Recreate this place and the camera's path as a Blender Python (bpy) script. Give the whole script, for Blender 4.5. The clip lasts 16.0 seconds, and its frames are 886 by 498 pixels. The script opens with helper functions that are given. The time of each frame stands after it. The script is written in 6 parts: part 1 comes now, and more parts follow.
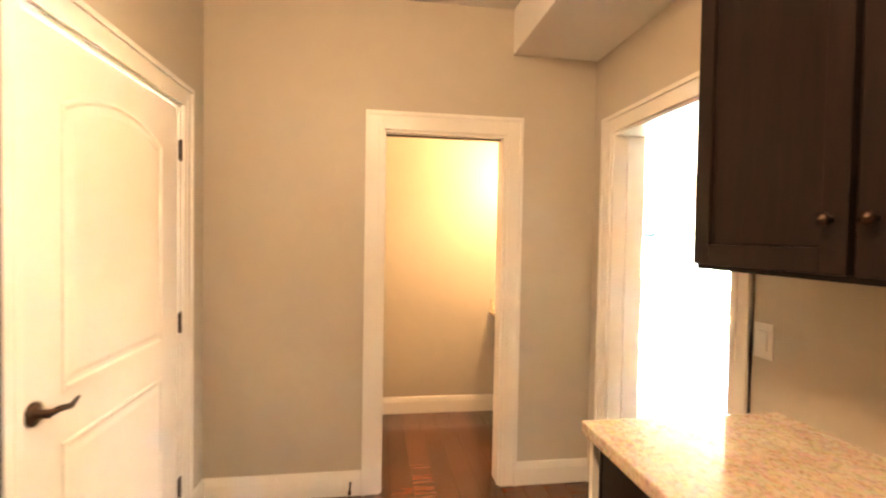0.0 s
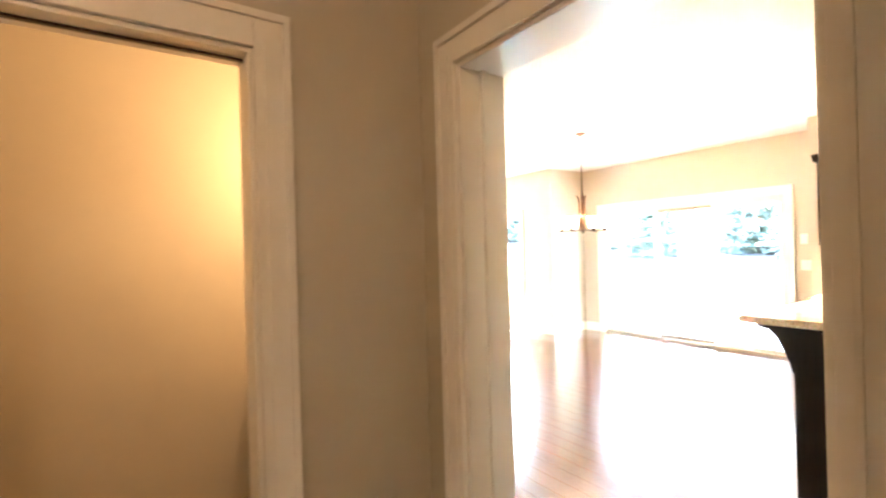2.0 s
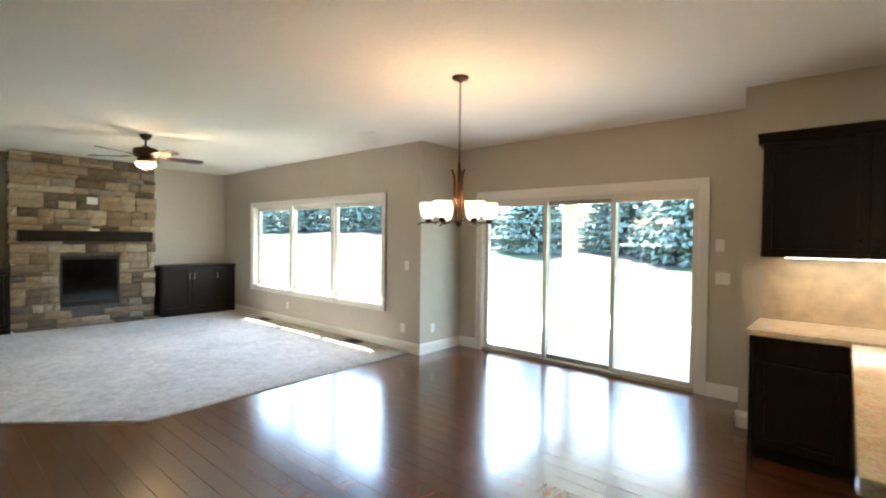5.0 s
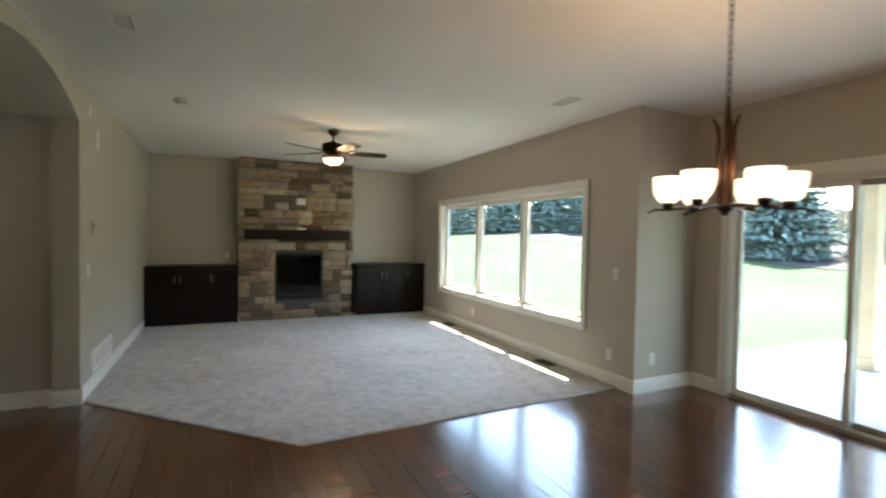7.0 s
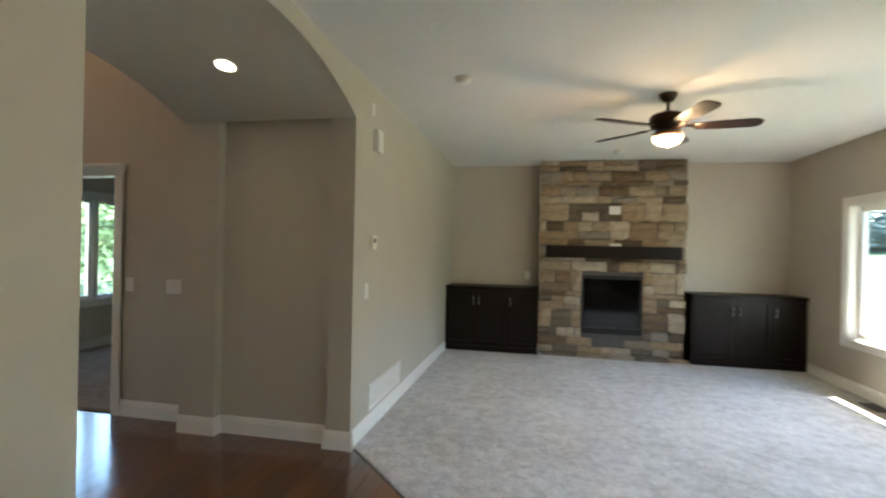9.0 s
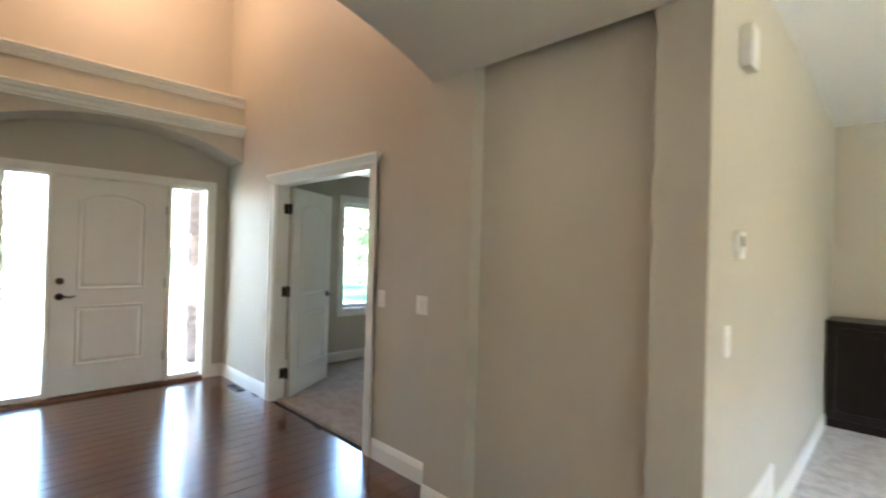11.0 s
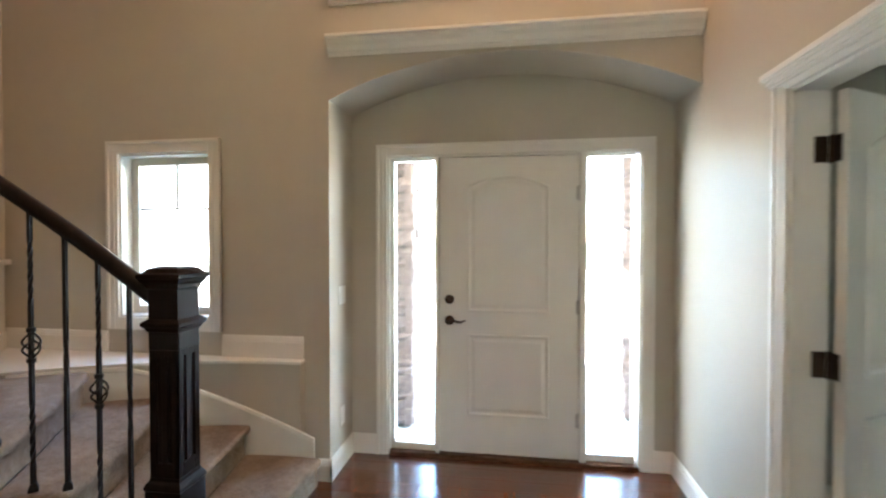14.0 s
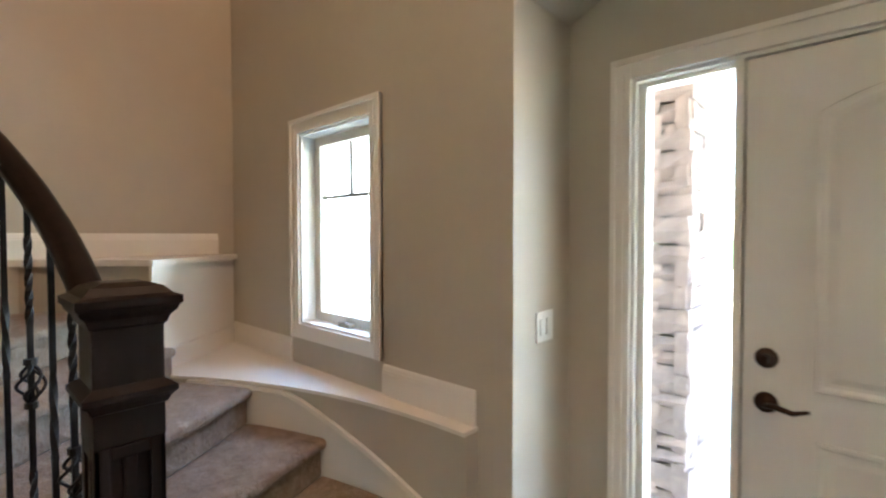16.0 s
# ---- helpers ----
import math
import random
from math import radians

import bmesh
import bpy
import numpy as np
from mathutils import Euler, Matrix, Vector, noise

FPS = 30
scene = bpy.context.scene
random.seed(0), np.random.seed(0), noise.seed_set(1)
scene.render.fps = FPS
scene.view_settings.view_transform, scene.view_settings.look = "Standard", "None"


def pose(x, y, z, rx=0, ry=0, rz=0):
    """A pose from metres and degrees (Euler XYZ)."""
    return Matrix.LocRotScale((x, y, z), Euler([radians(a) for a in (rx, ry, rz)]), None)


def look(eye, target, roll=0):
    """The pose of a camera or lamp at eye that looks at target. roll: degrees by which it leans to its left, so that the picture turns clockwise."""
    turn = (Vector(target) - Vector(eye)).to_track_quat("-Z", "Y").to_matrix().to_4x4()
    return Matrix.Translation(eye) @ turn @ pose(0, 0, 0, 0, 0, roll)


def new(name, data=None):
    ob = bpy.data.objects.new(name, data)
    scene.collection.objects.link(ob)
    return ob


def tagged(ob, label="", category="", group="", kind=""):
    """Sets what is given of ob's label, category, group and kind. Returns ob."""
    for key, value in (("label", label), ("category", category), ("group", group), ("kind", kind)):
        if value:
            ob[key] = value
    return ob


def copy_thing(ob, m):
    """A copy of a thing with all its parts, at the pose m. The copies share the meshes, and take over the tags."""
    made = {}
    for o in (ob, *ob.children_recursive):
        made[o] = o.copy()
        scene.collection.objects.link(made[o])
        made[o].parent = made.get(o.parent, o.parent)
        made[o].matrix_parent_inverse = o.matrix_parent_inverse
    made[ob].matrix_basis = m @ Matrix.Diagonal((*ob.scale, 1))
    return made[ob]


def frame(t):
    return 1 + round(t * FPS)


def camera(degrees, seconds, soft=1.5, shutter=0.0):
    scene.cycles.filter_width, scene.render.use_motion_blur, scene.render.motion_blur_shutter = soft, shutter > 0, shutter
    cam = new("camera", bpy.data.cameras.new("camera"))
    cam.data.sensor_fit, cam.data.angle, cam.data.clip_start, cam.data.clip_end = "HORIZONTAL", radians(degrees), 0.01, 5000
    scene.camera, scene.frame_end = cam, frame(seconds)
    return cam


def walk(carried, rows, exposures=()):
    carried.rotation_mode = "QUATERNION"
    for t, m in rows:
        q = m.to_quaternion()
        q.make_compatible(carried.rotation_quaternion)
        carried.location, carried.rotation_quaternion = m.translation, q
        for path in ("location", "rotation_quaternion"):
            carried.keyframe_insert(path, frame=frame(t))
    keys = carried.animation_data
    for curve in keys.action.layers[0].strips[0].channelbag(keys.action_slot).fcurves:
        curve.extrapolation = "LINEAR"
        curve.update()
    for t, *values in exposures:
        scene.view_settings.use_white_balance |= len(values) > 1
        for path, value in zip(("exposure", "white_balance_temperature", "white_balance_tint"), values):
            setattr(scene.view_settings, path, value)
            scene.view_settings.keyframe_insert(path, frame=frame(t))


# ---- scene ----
cam = camera(87.2, 16.0, soft=2.2, shutter=0.4)
EXPOSURES = [(0.0, 8.5, 6380, 11), (0.5, 8.3, 6420, 11), (1.0, 8.1, 6500, 10), (1.5, 7.85, 6450, 10), (2.0, 7.4, 6400, 10), (2.5, 6.75, 6300, 9), (3.2, 5.85, 6200, 7), (5.3, 4.45, 6250, 4), (6.0, 4.05, 6250, 4), (6.5, 3.95, 6300, 4), (7.5, 3.75, 6300, 4), (8.0, 3.9, 6300, 4), (9.0, 4.42, 6250, 4), (10.0, 5.1, 6200, 5), (12.3, 5.6, 6150, 7), (14.0, 5.6, 6250, 7), (16.0, 5.57, 6300, 7)]
PATH = [
    (0, (0.816, 0.182, 1.45), (1.107, 2.16, 1.399), 1.0),
    (0.5, (0.868, 0.511, 1.455), (1.31, 2.461, 1.426), 0.5),
    (1, (0.967, 0.864, 1.462), (1.6, 2.761, 1.438), -0.7),
    (1.5, (1.083, 1.181, 1.486), (1.979, 2.968, 1.454), -0.4),
    (2, (1.251, 1.448, 1.47), (2.383, 3.097, 1.471), -1.6),
    (2.5, (1.48, 1.691, 1.46), (2.844, 3.153, 1.461), -1.3),
    (3, (1.717, 1.907, 1.457), (3.273, 3.163, 1.449), -0.8),
    (3.2, (1.822, 1.989, 1.473), (3.429, 3.18, 1.458), -0.9),
    (5.3, (2.946, 2.752, 1.514), (4.411, 4.113, 1.455), 1.0),
    (5.5, (3.042, 2.816, 1.512), (4.469, 4.216, 1.448), 1.1),
    (6, (3.253, 3.004, 1.486), (4.553, 4.522, 1.42), 1.4),
    (6.5, (3.41, 3.237, 1.46), (4.524, 4.897, 1.4), 1.4),
    (7, (3.544, 3.575, 1.486), (4.401, 5.381, 1.432), 1.0),
    (7.5, (3.601, 4.0, 1.497), (4.163, 5.92, 1.46), 0.9),
    (8, (3.736, 4.39, 1.463), (3.958, 6.377, 1.446), 0.6),
    (8.5, (3.772, 4.84, 1.48), (3.681, 6.838, 1.468), 1.0),
    (9, (3.749, 5.283, 1.469), (3.353, 7.243, 1.469), 1.2),
    (9.5, (3.682, 5.694, 1.476), (2.996, 7.573, 1.474), 1.2),
    (10, (3.519, 5.988, 1.439), (2.596, 7.762, 1.441), 1.1),
    (10.2, (3.413, 6.105, 1.423), (2.411, 7.835, 1.432), 1.0),
    (12.3, (2.039, 7.293, 1.499), (0.143, 7.931, 1.466), 1.9),
    (12.5, (1.877, 7.344, 1.498), (-0.048, 7.883, 1.463), 1.5),
    (13, (1.447, 7.454, 1.498), (-0.534, 7.727, 1.465), 0.7),
    (13.5, (1.044, 7.534, 1.504), (-0.956, 7.541, 1.466), 0.2),
    (14, (0.636, 7.595, 1.485), (-1.343, 7.304, 1.451), 0.0),
    (14.5, (0.265, 7.591, 1.472), (-1.653, 7.025, 1.44), 0.1),
    (15, (-0.067, 7.581, 1.47), (-1.886, 6.751, 1.444), 0.3),
    (15.5, (-0.408, 7.547, 1.495), (-2.069, 6.434, 1.447), 0.2),
    (16, (-0.716, 7.433, 1.479), (-2.176, 6.067, 1.425), -0.1),
]
walk(cam, [(t, look(eye, target, roll)) for t, eye, target, roll in PATH], EXPOSURES)
SKY_STRENGTH, SUN_STRENGTH = 0.15, 4.0
PANTRY_W, POWDER_W, FAN_W, CHAND_W, UNDER_W, FOYER_W = 0.3, 0.28, 1.4, 0.23, 0.14, 2.1

# ---- world and sun ----
world = bpy.data.worlds.new("sky_world")
scene.world = world
world.use_nodes = True
wn = world.node_tree
sky = wn.nodes.new("ShaderNodeTexSky")
sky.sky_type = "NISHITA"
sky.sun_disc = False
SUN_ELEV, SUN_AZ = radians(60), radians(32)      # azimuth from +x towards +y
sky.sun_elevation = SUN_ELEV
sky.sun_rotation = radians(90) - SUN_AZ
wn.links.new(sky.outputs[0], wn.nodes["Background"].inputs[0])
wn.nodes["Background"].inputs[1].default_value = SKY_STRENGTH
sun_data = bpy.data.lights.new("sun", "SUN")
sun_data.energy, sun_data.angle, sun_data.color = SUN_STRENGTH, radians(0.6), (1.0, 0.95, 0.88)
sun_ob = new("sun", sun_data)
to_sun = Vector((math.cos(SUN_ELEV) * math.cos(SUN_AZ), math.cos(SUN_ELEV) * math.sin(SUN_AZ), math.sin(SUN_ELEV)))
sun_ob.rotation_euler = to_sun.to_track_quat("Z", "Y").to_euler()
sun_ob.location = (20, 5, 30)


def lamp(name, where, watts, color, size=0.06):
    d = bpy.data.lights.new(name, "POINT")
    d.energy, d.color, d.shadow_soft_size = watts, color, size
    ob = new(name, d)
    ob.location = where
    return ob


def spot(name, where, watts, color, degrees=120, size=0.06):
    d = bpy.data.lights.new(name, "SPOT")
    d.energy, d.color, d.shadow_soft_size = watts, color, size
    d.spot_size, d.spot_blend = radians(degrees), 0.6
    ob = new(name, d)
    ob.location = where
    return ob


WARM = (1.0, 0.66, 0.36)
AMBER = (1.0, 0.56, 0.25)

# ---- materials ----


class Nodes:
    def __init__(self, name):
        self.mat = bpy.data.materials.new(name)
        self.mat.use_nodes = True
        self.t = self.mat.node_tree
        self.bsdf = self.t.nodes["Principled BSDF"]

    def add(self, kind, **inputs):
        n = self.t.nodes.new(kind)
        for k, v in inputs.items():
            n.inputs[k.replace("_", " ")].default_value = v
        return n

    def link(self, a, b):
        self.t.links.new(a, b)

    def set(self, **inputs):
        for k, v in inputs.items():
            self.bsdf.inputs[k.replace("_", " ")].default_value = v

    def coords(self, scale=(1, 1, 1), wobble=False):
        tc = self.add("ShaderNodeTexCoord")
        mp = self.add("ShaderNodeMapping")
        mp.inputs["Scale"].default_value = scale
        self.link(tc.outputs["Object"], mp.inputs["Vector"])
        return mp.outputs[0]

    def noise(self, vec, scale, detail=4.0, rough=0.55):
        n = self.add("ShaderNodeTexNoise", Scale=scale, Detail=detail, Roughness=rough)
        self.link(vec, n.inputs["Vector"])
        return n.outputs[0]

    def ramp(self, fac, stops):
        r = self.add("ShaderNodeValToRGB")
        el = r.color_ramp.elements
        while len(el) < len(stops):
            el.new(0.5)
        for e, (p, c) in zip(el, stops):
            e.position, e.color = p, (*c, 1.0)
        self.link(fac, r.inputs[0])
        return r.outputs[0]

    def mix(self, fac, a, b, blend="MIX"):
        m = self.add("ShaderNodeMix")
        m.data_type, m.blend_type = "RGBA", blend
        for sock, v in ((m.inputs[0], fac), (m.inputs[6], a), (m.inputs[7], b)):
            if isinstance(v, bpy.types.NodeSocket):
                self.link(v, sock)
            else:
                sock.default_value = v if not isinstance(v, tuple) else (*v, 1.0)
        return m.outputs[2]

    def bump(self, height, strength, dist):
        b = self.add("ShaderNodeBump", Strength=strength, Distance=dist)
        self.link(height, b.inputs["Height"])
        self.link(b.outputs[0], self.bsdf.inputs["Normal"])

    def color(self, sock):
        self.link(sock, self.bsdf.inputs["Base Color"])

    def rough(self, fac, lo, hi):
        m = self.add("ShaderNodeMapRange")
        m.inputs["To Min"].default_value, m.inputs["To Max"].default_value = lo, hi
        self.link(fac, m.inputs["Value"])
        self.link(m.outputs[0], self.bsdf.inputs["Roughness"])


def plain(name, c, rough=0.5, metal=0.0, vary=0.12, scale=3.0, fine=120.0, bump=0.08, dist=0.002, spec=0.5):
    n = Nodes(name)
    v = n.coords()
    big = n.noise(v, scale, 5)
    small = n.noise(v, fine, 3)
    lo = tuple(x * (1 - vary) for x in c)
    hi = tuple(min(1, x * (1 + vary)) for x in c)
    n.color(n.ramp(big, ((0.3, lo), (0.7, hi))))
    n.set(Metallic=metal, Specular_IOR_Level=spec)
    n.rough(big, max(0.02, rough - 0.06), rough + 0.06)
    if bump:
        n.bump(small, bump, dist)
    return n.mat


def make_wall_paint():
    n = Nodes("wall_paint")
    v = n.coords()
    big, mid, fine = n.noise(v, 0.9, 4), n.noise(v, 9, 4), n.noise(v, 240, 3)
    c = n.ramp(big, ((0.25, (0.462, 0.420, 0.340)), (0.75, (0.502, 0.460, 0.378))))
    n.color(n.mix(0.05, c, n.ramp(mid, ((0.3, (0.3, 0.27, 0.22)), (0.7, (0.6, 0.55, 0.45))))))
    n.rough(mid, 0.5, 0.62)
    n.bump(fine, 0.12, 0.0012)
    return n.mat


def make_ceiling_paint():
    n = Nodes("ceiling_texture")
    v = n.coords()
    big, blob, fine = n.noise(v, 0.7, 4), n.noise(v, 14, 5, 0.6), n.noise(v, 160, 2)
    n.color(n.ramp(big, ((0.3, (0.72, 0.70, 0.66)), (0.7, (0.77, 0.755, 0.715)))))
    n.set(Roughness=0.85, Specular_IOR_Level=0.2)
    h = n.ramp(blob, ((0.44, (0, 0, 0)), (0.56, (1, 1, 1))))
    n.bump(n.mix(0.15, h, fine), 0.35, 0.004)
    return n.mat


def make_trim_white():
    n = Nodes("trim_white_paint")
    v = n.coords()
    big, fine = n.noise(v, 1.5, 4), n.noise(v, 90, 3)
    n.color(n.ramp(big, ((0.3, (0.73, 0.71, 0.655)), (0.7, (0.79, 0.77, 0.715)))))
    n.rough(big, 0.28, 0.4)
    n.bump(fine, 0.05, 0.001)
    return n.mat


def make_floor_wood():
    n = Nodes("hand_scraped_floor_wood")
    info = n.add("ShaderNodeObjectInfo")
    geo = n.add("ShaderNodeNewGeometry")
    add = n.add("ShaderNodeMath")
    add.operation = "ADD"
    n.link(info.outputs["Random"], add.inputs[0])
    n.link(geo.outputs["Random Per Island"], add.inputs[1])
    fr = n.add("ShaderNodeMath")
    fr.operation = "FRACT"
    n.link(add.outputs[0], fr.inputs[0])
    tc = n.add("ShaderNodeTexCoord")
    mp = n.add("ShaderNodeMapping")
    mp.inputs["Scale"].default_value = (1.4, 14, 14)
    off = n.add("ShaderNodeCombineXYZ")
    mul = n.add("ShaderNodeMath")
    mul.operation = "MULTIPLY"
    mul.inputs[1].default_value = 37.0
    n.link(fr.outputs[0], mul.inputs[0])
    n.link(mul.outputs[0], off.inputs[0])
    n.link(mul.outputs[0], off.inputs[1])
    n.link(off.outputs[0], mp.inputs["Location"])
    n.link(tc.outputs["Object"], mp.inputs["Vector"])
    v = mp.outputs[0]
    grain, streak = n.noise(v, 3.0, 7, 0.65), n.noise(v, 0.8, 3)
    base = n.ramp(fr.outputs[0], ((0.0, (0.0630, 0.0168, 0.0063)), (0.5, (0.1050, 0.0294, 0.0097)), (1.0, (0.18, 0.055, 0.018))))
    dark = n.ramp(grain, ((0.32, (0.2100, 0.1848, 0.1680)), (0.6, (1, 1, 1))))
    c = n.mix(0.65, base, dark, "MULTIPLY")
    n.color(n.mix(0.25, c, n.ramp(streak, ((0.3, (0.0504, 0.0143, 0.0050)), (0.7, (0.1680, 0.0546, 0.0185))))))
    n.rough(grain, 0.15, 0.29)
    n.set(Specular_IOR_Level=0.6, Coat_Weight=0.65, Coat_Roughness=0.14)
    scrape = n.noise(v, 0.9, 3)
    n.bump(n.mix(0.35, scrape, grain), 0.22, 0.004)
    return n.mat


def make_carpet(name, lo, hi):
    n = Nodes(name)
    v = n.coords()
    big, mid, tuft, fine = n.noise(v, 1.3, 5, 0.6), n.noise(v, 9, 5, 0.72), n.noise(v, 38, 5, 0.75), n.noise(v, 260, 2)
    dark = tuple(x * 0.62 for x in lo)
    c = n.mix(0.5, n.ramp(mid, ((0.40, lo), (0.58, hi))), n.ramp(tuft, ((0.34, dark), (0.5, lo), (0.66, hi))))
    c = n.mix(0.18, c, n.ramp(big, ((0.38, dark), (0.62, hi))))
    n.color(n.mix(0.15, c, n.ramp(fine, ((0.3, dark), (0.7, hi)))))
    n.set(Roughness=1.0, Specular_IOR_Level=0.05, Sheen_Weight=0.25, Sheen_Roughness=0.6)
    n.bump(n.mix(0.45, mid, tuft), 1.0, 0.05)
    return n.mat


def make_dark_wood():
    n = Nodes("espresso_stained_wood")
    v = n.coords((9, 9, 1.1))
    g, b = n.noise(v, 4, 6, 0.6), n.noise(n.coords(), 1.3, 3)
    n.color(n.mix(0.3, n.ramp(g, ((0.3, (0.0065, 0.0042, 0.0036)), (0.7, (0.017, 0.010, 0.008)))), n.ramp(b, ((0.3, (0.007, 0.005, 0.004)), (0.7, (0.015, 0.010, 0.008))))))
    n.rough(g, 0.3, 0.42)
    n.set(Specular_IOR_Level=0.16)
    n.bump(g, 0.08, 0.001)
    return n.mat


def make_granite():
    n = Nodes("speckled_granite")
    v = n.coords()
    big, speck = n.noise(v, 9, 5), n.noise(v, 85, 4, 0.7)
    vor = n.add("ShaderNodeTexVoronoi", Scale=60.0)
    n.link(v, vor.inputs["Vector"])
    c = n.ramp(speck, ((0.3, (0.18, 0.10, 0.06)), (0.42, (0.52, 0.40, 0.28)), (0.55, (0.68, 0.58, 0.45)), (0.75, (0.78, 0.70, 0.58))))
    c = n.mix(0.35, c, n.ramp(big, ((0.35, (0.46, 0.33, 0.22)), (0.65, (0.76, 0.68, 0.56)))))
    n.color(n.mix(0.22, c, vor.outputs["Color"], "SOFT_LIGHT"))
    n.set(Roughness=0.1)
    return n.mat


def make_stone():
    n = Nodes("split_face_stone")
    info = n.add("ShaderNodeObjectInfo")
    v = n.coords()
    tone = n.ramp(info.outputs["Random"], ((0.0, (0.06, 0.05, 0.042)), (0.09, (0.075, 0.06, 0.05)), (0.12, (0.40, 0.33, 0.245)), (0.22, (0.43, 0.35, 0.25)), (0.25, (0.14, 0.095, 0.06)), (0.35, (0.16, 0.11, 0.07)), (0.38, (0.60, 0.53, 0.42)), (0.48, (0.56, 0.48, 0.37)), (0.51, (0.10, 0.09, 0.078)), (0.60, (0.13, 0.115, 0.098)), (0.63, (0.42, 0.31, 0.195)), (0.75, (0.37, 0.28, 0.185)), (0.78, (0.33, 0.315, 0.285)), (0.87, (0.28, 0.265, 0.24)), (0.9, (0.24, 0.155, 0.09)), (1.0, (0.63, 0.55, 0.43))))
    mid, fine, streak = n.noise(n.coords((1, 1, 1.6)), 9, 7, 0.72), n.noise(v, 60, 5, 0.7), n.noise(n.coords((0.6, 0.6, 2.6)), 5, 5, 0.6)
    tone = n.mix(0.24, tone, n.ramp(streak, ((0.32, (0.13, 0.105, 0.08)), (0.45, (0.36, 0.27, 0.17)), (0.55, (0.47, 0.36, 0.23)), (0.68, (0.62, 0.55, 0.44)))))
    c = n.mix(0.6, tone, n.ramp(mid, ((0.3, (0.32, 0.28, 0.23)), (0.62, (1.05, 1.0, 0.93)))), "MULTIPLY")
    n.color(n.mix(0.35, c, n.ramp(fine, ((0.3, (0.4, 0.36, 0.3)), (0.7, (1, 1, 1)))), "MULTIPLY"))
    n.set(Roughness=0.85, Specular_IOR_Level=0.25)
    n.bump(n.mix(0.4, mid, fine), 0.8, 0.02)
    return n.mat


def make_glass():
    n = Nodes("clear_window_glass")
    t = n.t
    tr, gl, lw, mx = n.add("ShaderNodeBsdfTransparent"), n.add("ShaderNodeBsdfGlossy", Roughness=0.01), n.add("ShaderNodeLayerWeight", Blend=0.5), n.add("ShaderNodeMixShader")
    tr.inputs[0].default_value = (0.97, 0.985, 0.98, 1)
    pw, ml = n.add("ShaderNodeMath"), n.add("ShaderNodeMath")
    pw.operation, ml.operation = "POWER", "MULTIPLY_ADD"
    pw.inputs[1].default_value = 4.0
    ml.inputs[1].default_value, ml.inputs[2].default_value = 0.45, 0.035
    n.link(lw.outputs["Facing"], pw.inputs[0])
    n.link(pw.outputs[0], ml.inputs[0])
    n.link(ml.outputs[0], mx.inputs[0])
    n.link(tr.outputs[0], mx.inputs[1])
    n.link(gl.outputs[0], mx.inputs[2])
    n.link(mx.outputs[0], t.nodes["Material Output"].inputs[0])
    return n.mat


def make_shade(name, c, strength):
    n = Nodes(name)
    v = n.coords()
    f = n.noise(v, 18, 4)
    n.color(n.ramp(f, ((0.3, (0.78, 0.74, 0.66)), (0.7, (0.88, 0.85, 0.78)))))
    n.set(Roughness=0.35, Emission_Strength=strength)
    n.link(n.ramp(f, ((0.2, tuple(x * 0.85 for x in c)), (0.8, c))), n.bsdf.inputs["Emission Color"])
    return n.mat


def make_needles():
    n = Nodes("blue_spruce_needles")
    info = n.add("ShaderNodeNewGeometry")
    v = n.coords()
    f = n.noise(v, 2.0, 5)
    a = n.ramp(info.outputs["Random Per Island"], ((0, (0.100, 0.125, 0.098)), (0.5, (0.18, 0.22, 0.185)), (1, (0.28, 0.33, 0.285))))
    n.color(n.mix(0.4, a, n.ramp(f, ((0.3, (0.04, 0.075, 0.05)), (0.7, (0.12, 0.17, 0.14))))))
    n.set(Roughness=0.7, Specular_IOR_Level=0.2)
    return n.mat


def make_lawn():
    n = Nodes("mown_lawn")
    v = n.coords()
    a, b, c = n.noise(v, 0.15, 4), n.noise(v, 3, 5), n.noise(v, 60, 3)
    g = n.mix(0.5, n.ramp(a, ((0.35, (0.028, 0.050, 0.018)), (0.65, (0.056, 0.082, 0.040)))), n.ramp(b, ((0.3, (0.030, 0.050, 0.020)), (0.7, (0.058, 0.084, 0.042)))))
    n.color(g)
    n.set(Roughness=0.9, Specular_IOR_Level=0.15)
    n.bump(c, 0.8, 0.03)
    return n.mat


WALL = make_wall_paint()
CEILING = make_ceiling_paint()
TRIM = make_trim_white()
FLOORWOOD = make_floor_wood()
CARPET = make_carpet("great_room_carpet", (0.46, 0.435, 0.405), (0.88, 0.85, 0.81))
STAIRCARPET = make_carpet("tan_stair_carpet", (0.205, 0.138, 0.085), (0.45, 0.335, 0.23))
ESPRESSO = make_dark_wood()
GRANITE = make_granite()
STONE = make_stone()
GLASS = make_glass()
NEEDLES = make_needles()
LAWN = make_lawn()
# Mortar whose colour is darkened to hold the deep shadow of the stone joints.
MORTAR = plain("shaded_joint_mortar", (0.1, 0.09, 0.078), 0.95, vary=0.2, scale=20, bump=0.5, dist=0.01)
SUBFLOOR = plain("dark_joint", (0.012, 0.006, 0.004), 0.9, bump=0)
BRONZE = plain("oil_rubbed_bronze", (0.045, 0.026, 0.017), 0.38, 0.85, vary=0.35, scale=14, bump=0.04)
COPPERY = plain("brushed_bronze", (0.16, 0.085, 0.045), 0.36, 0.85, vary=0.35, scale=16, bump=0.04)
IRON = plain("black_wrought_iron", (0.012, 0.011, 0.011), 0.5, 0.5, vary=0.3, scale=30, bump=0.1)
BLACK = plain("black_firebox_metal", (0.006, 0.006, 0.006), 0.45, 0.2, vary=0.3, scale=8)
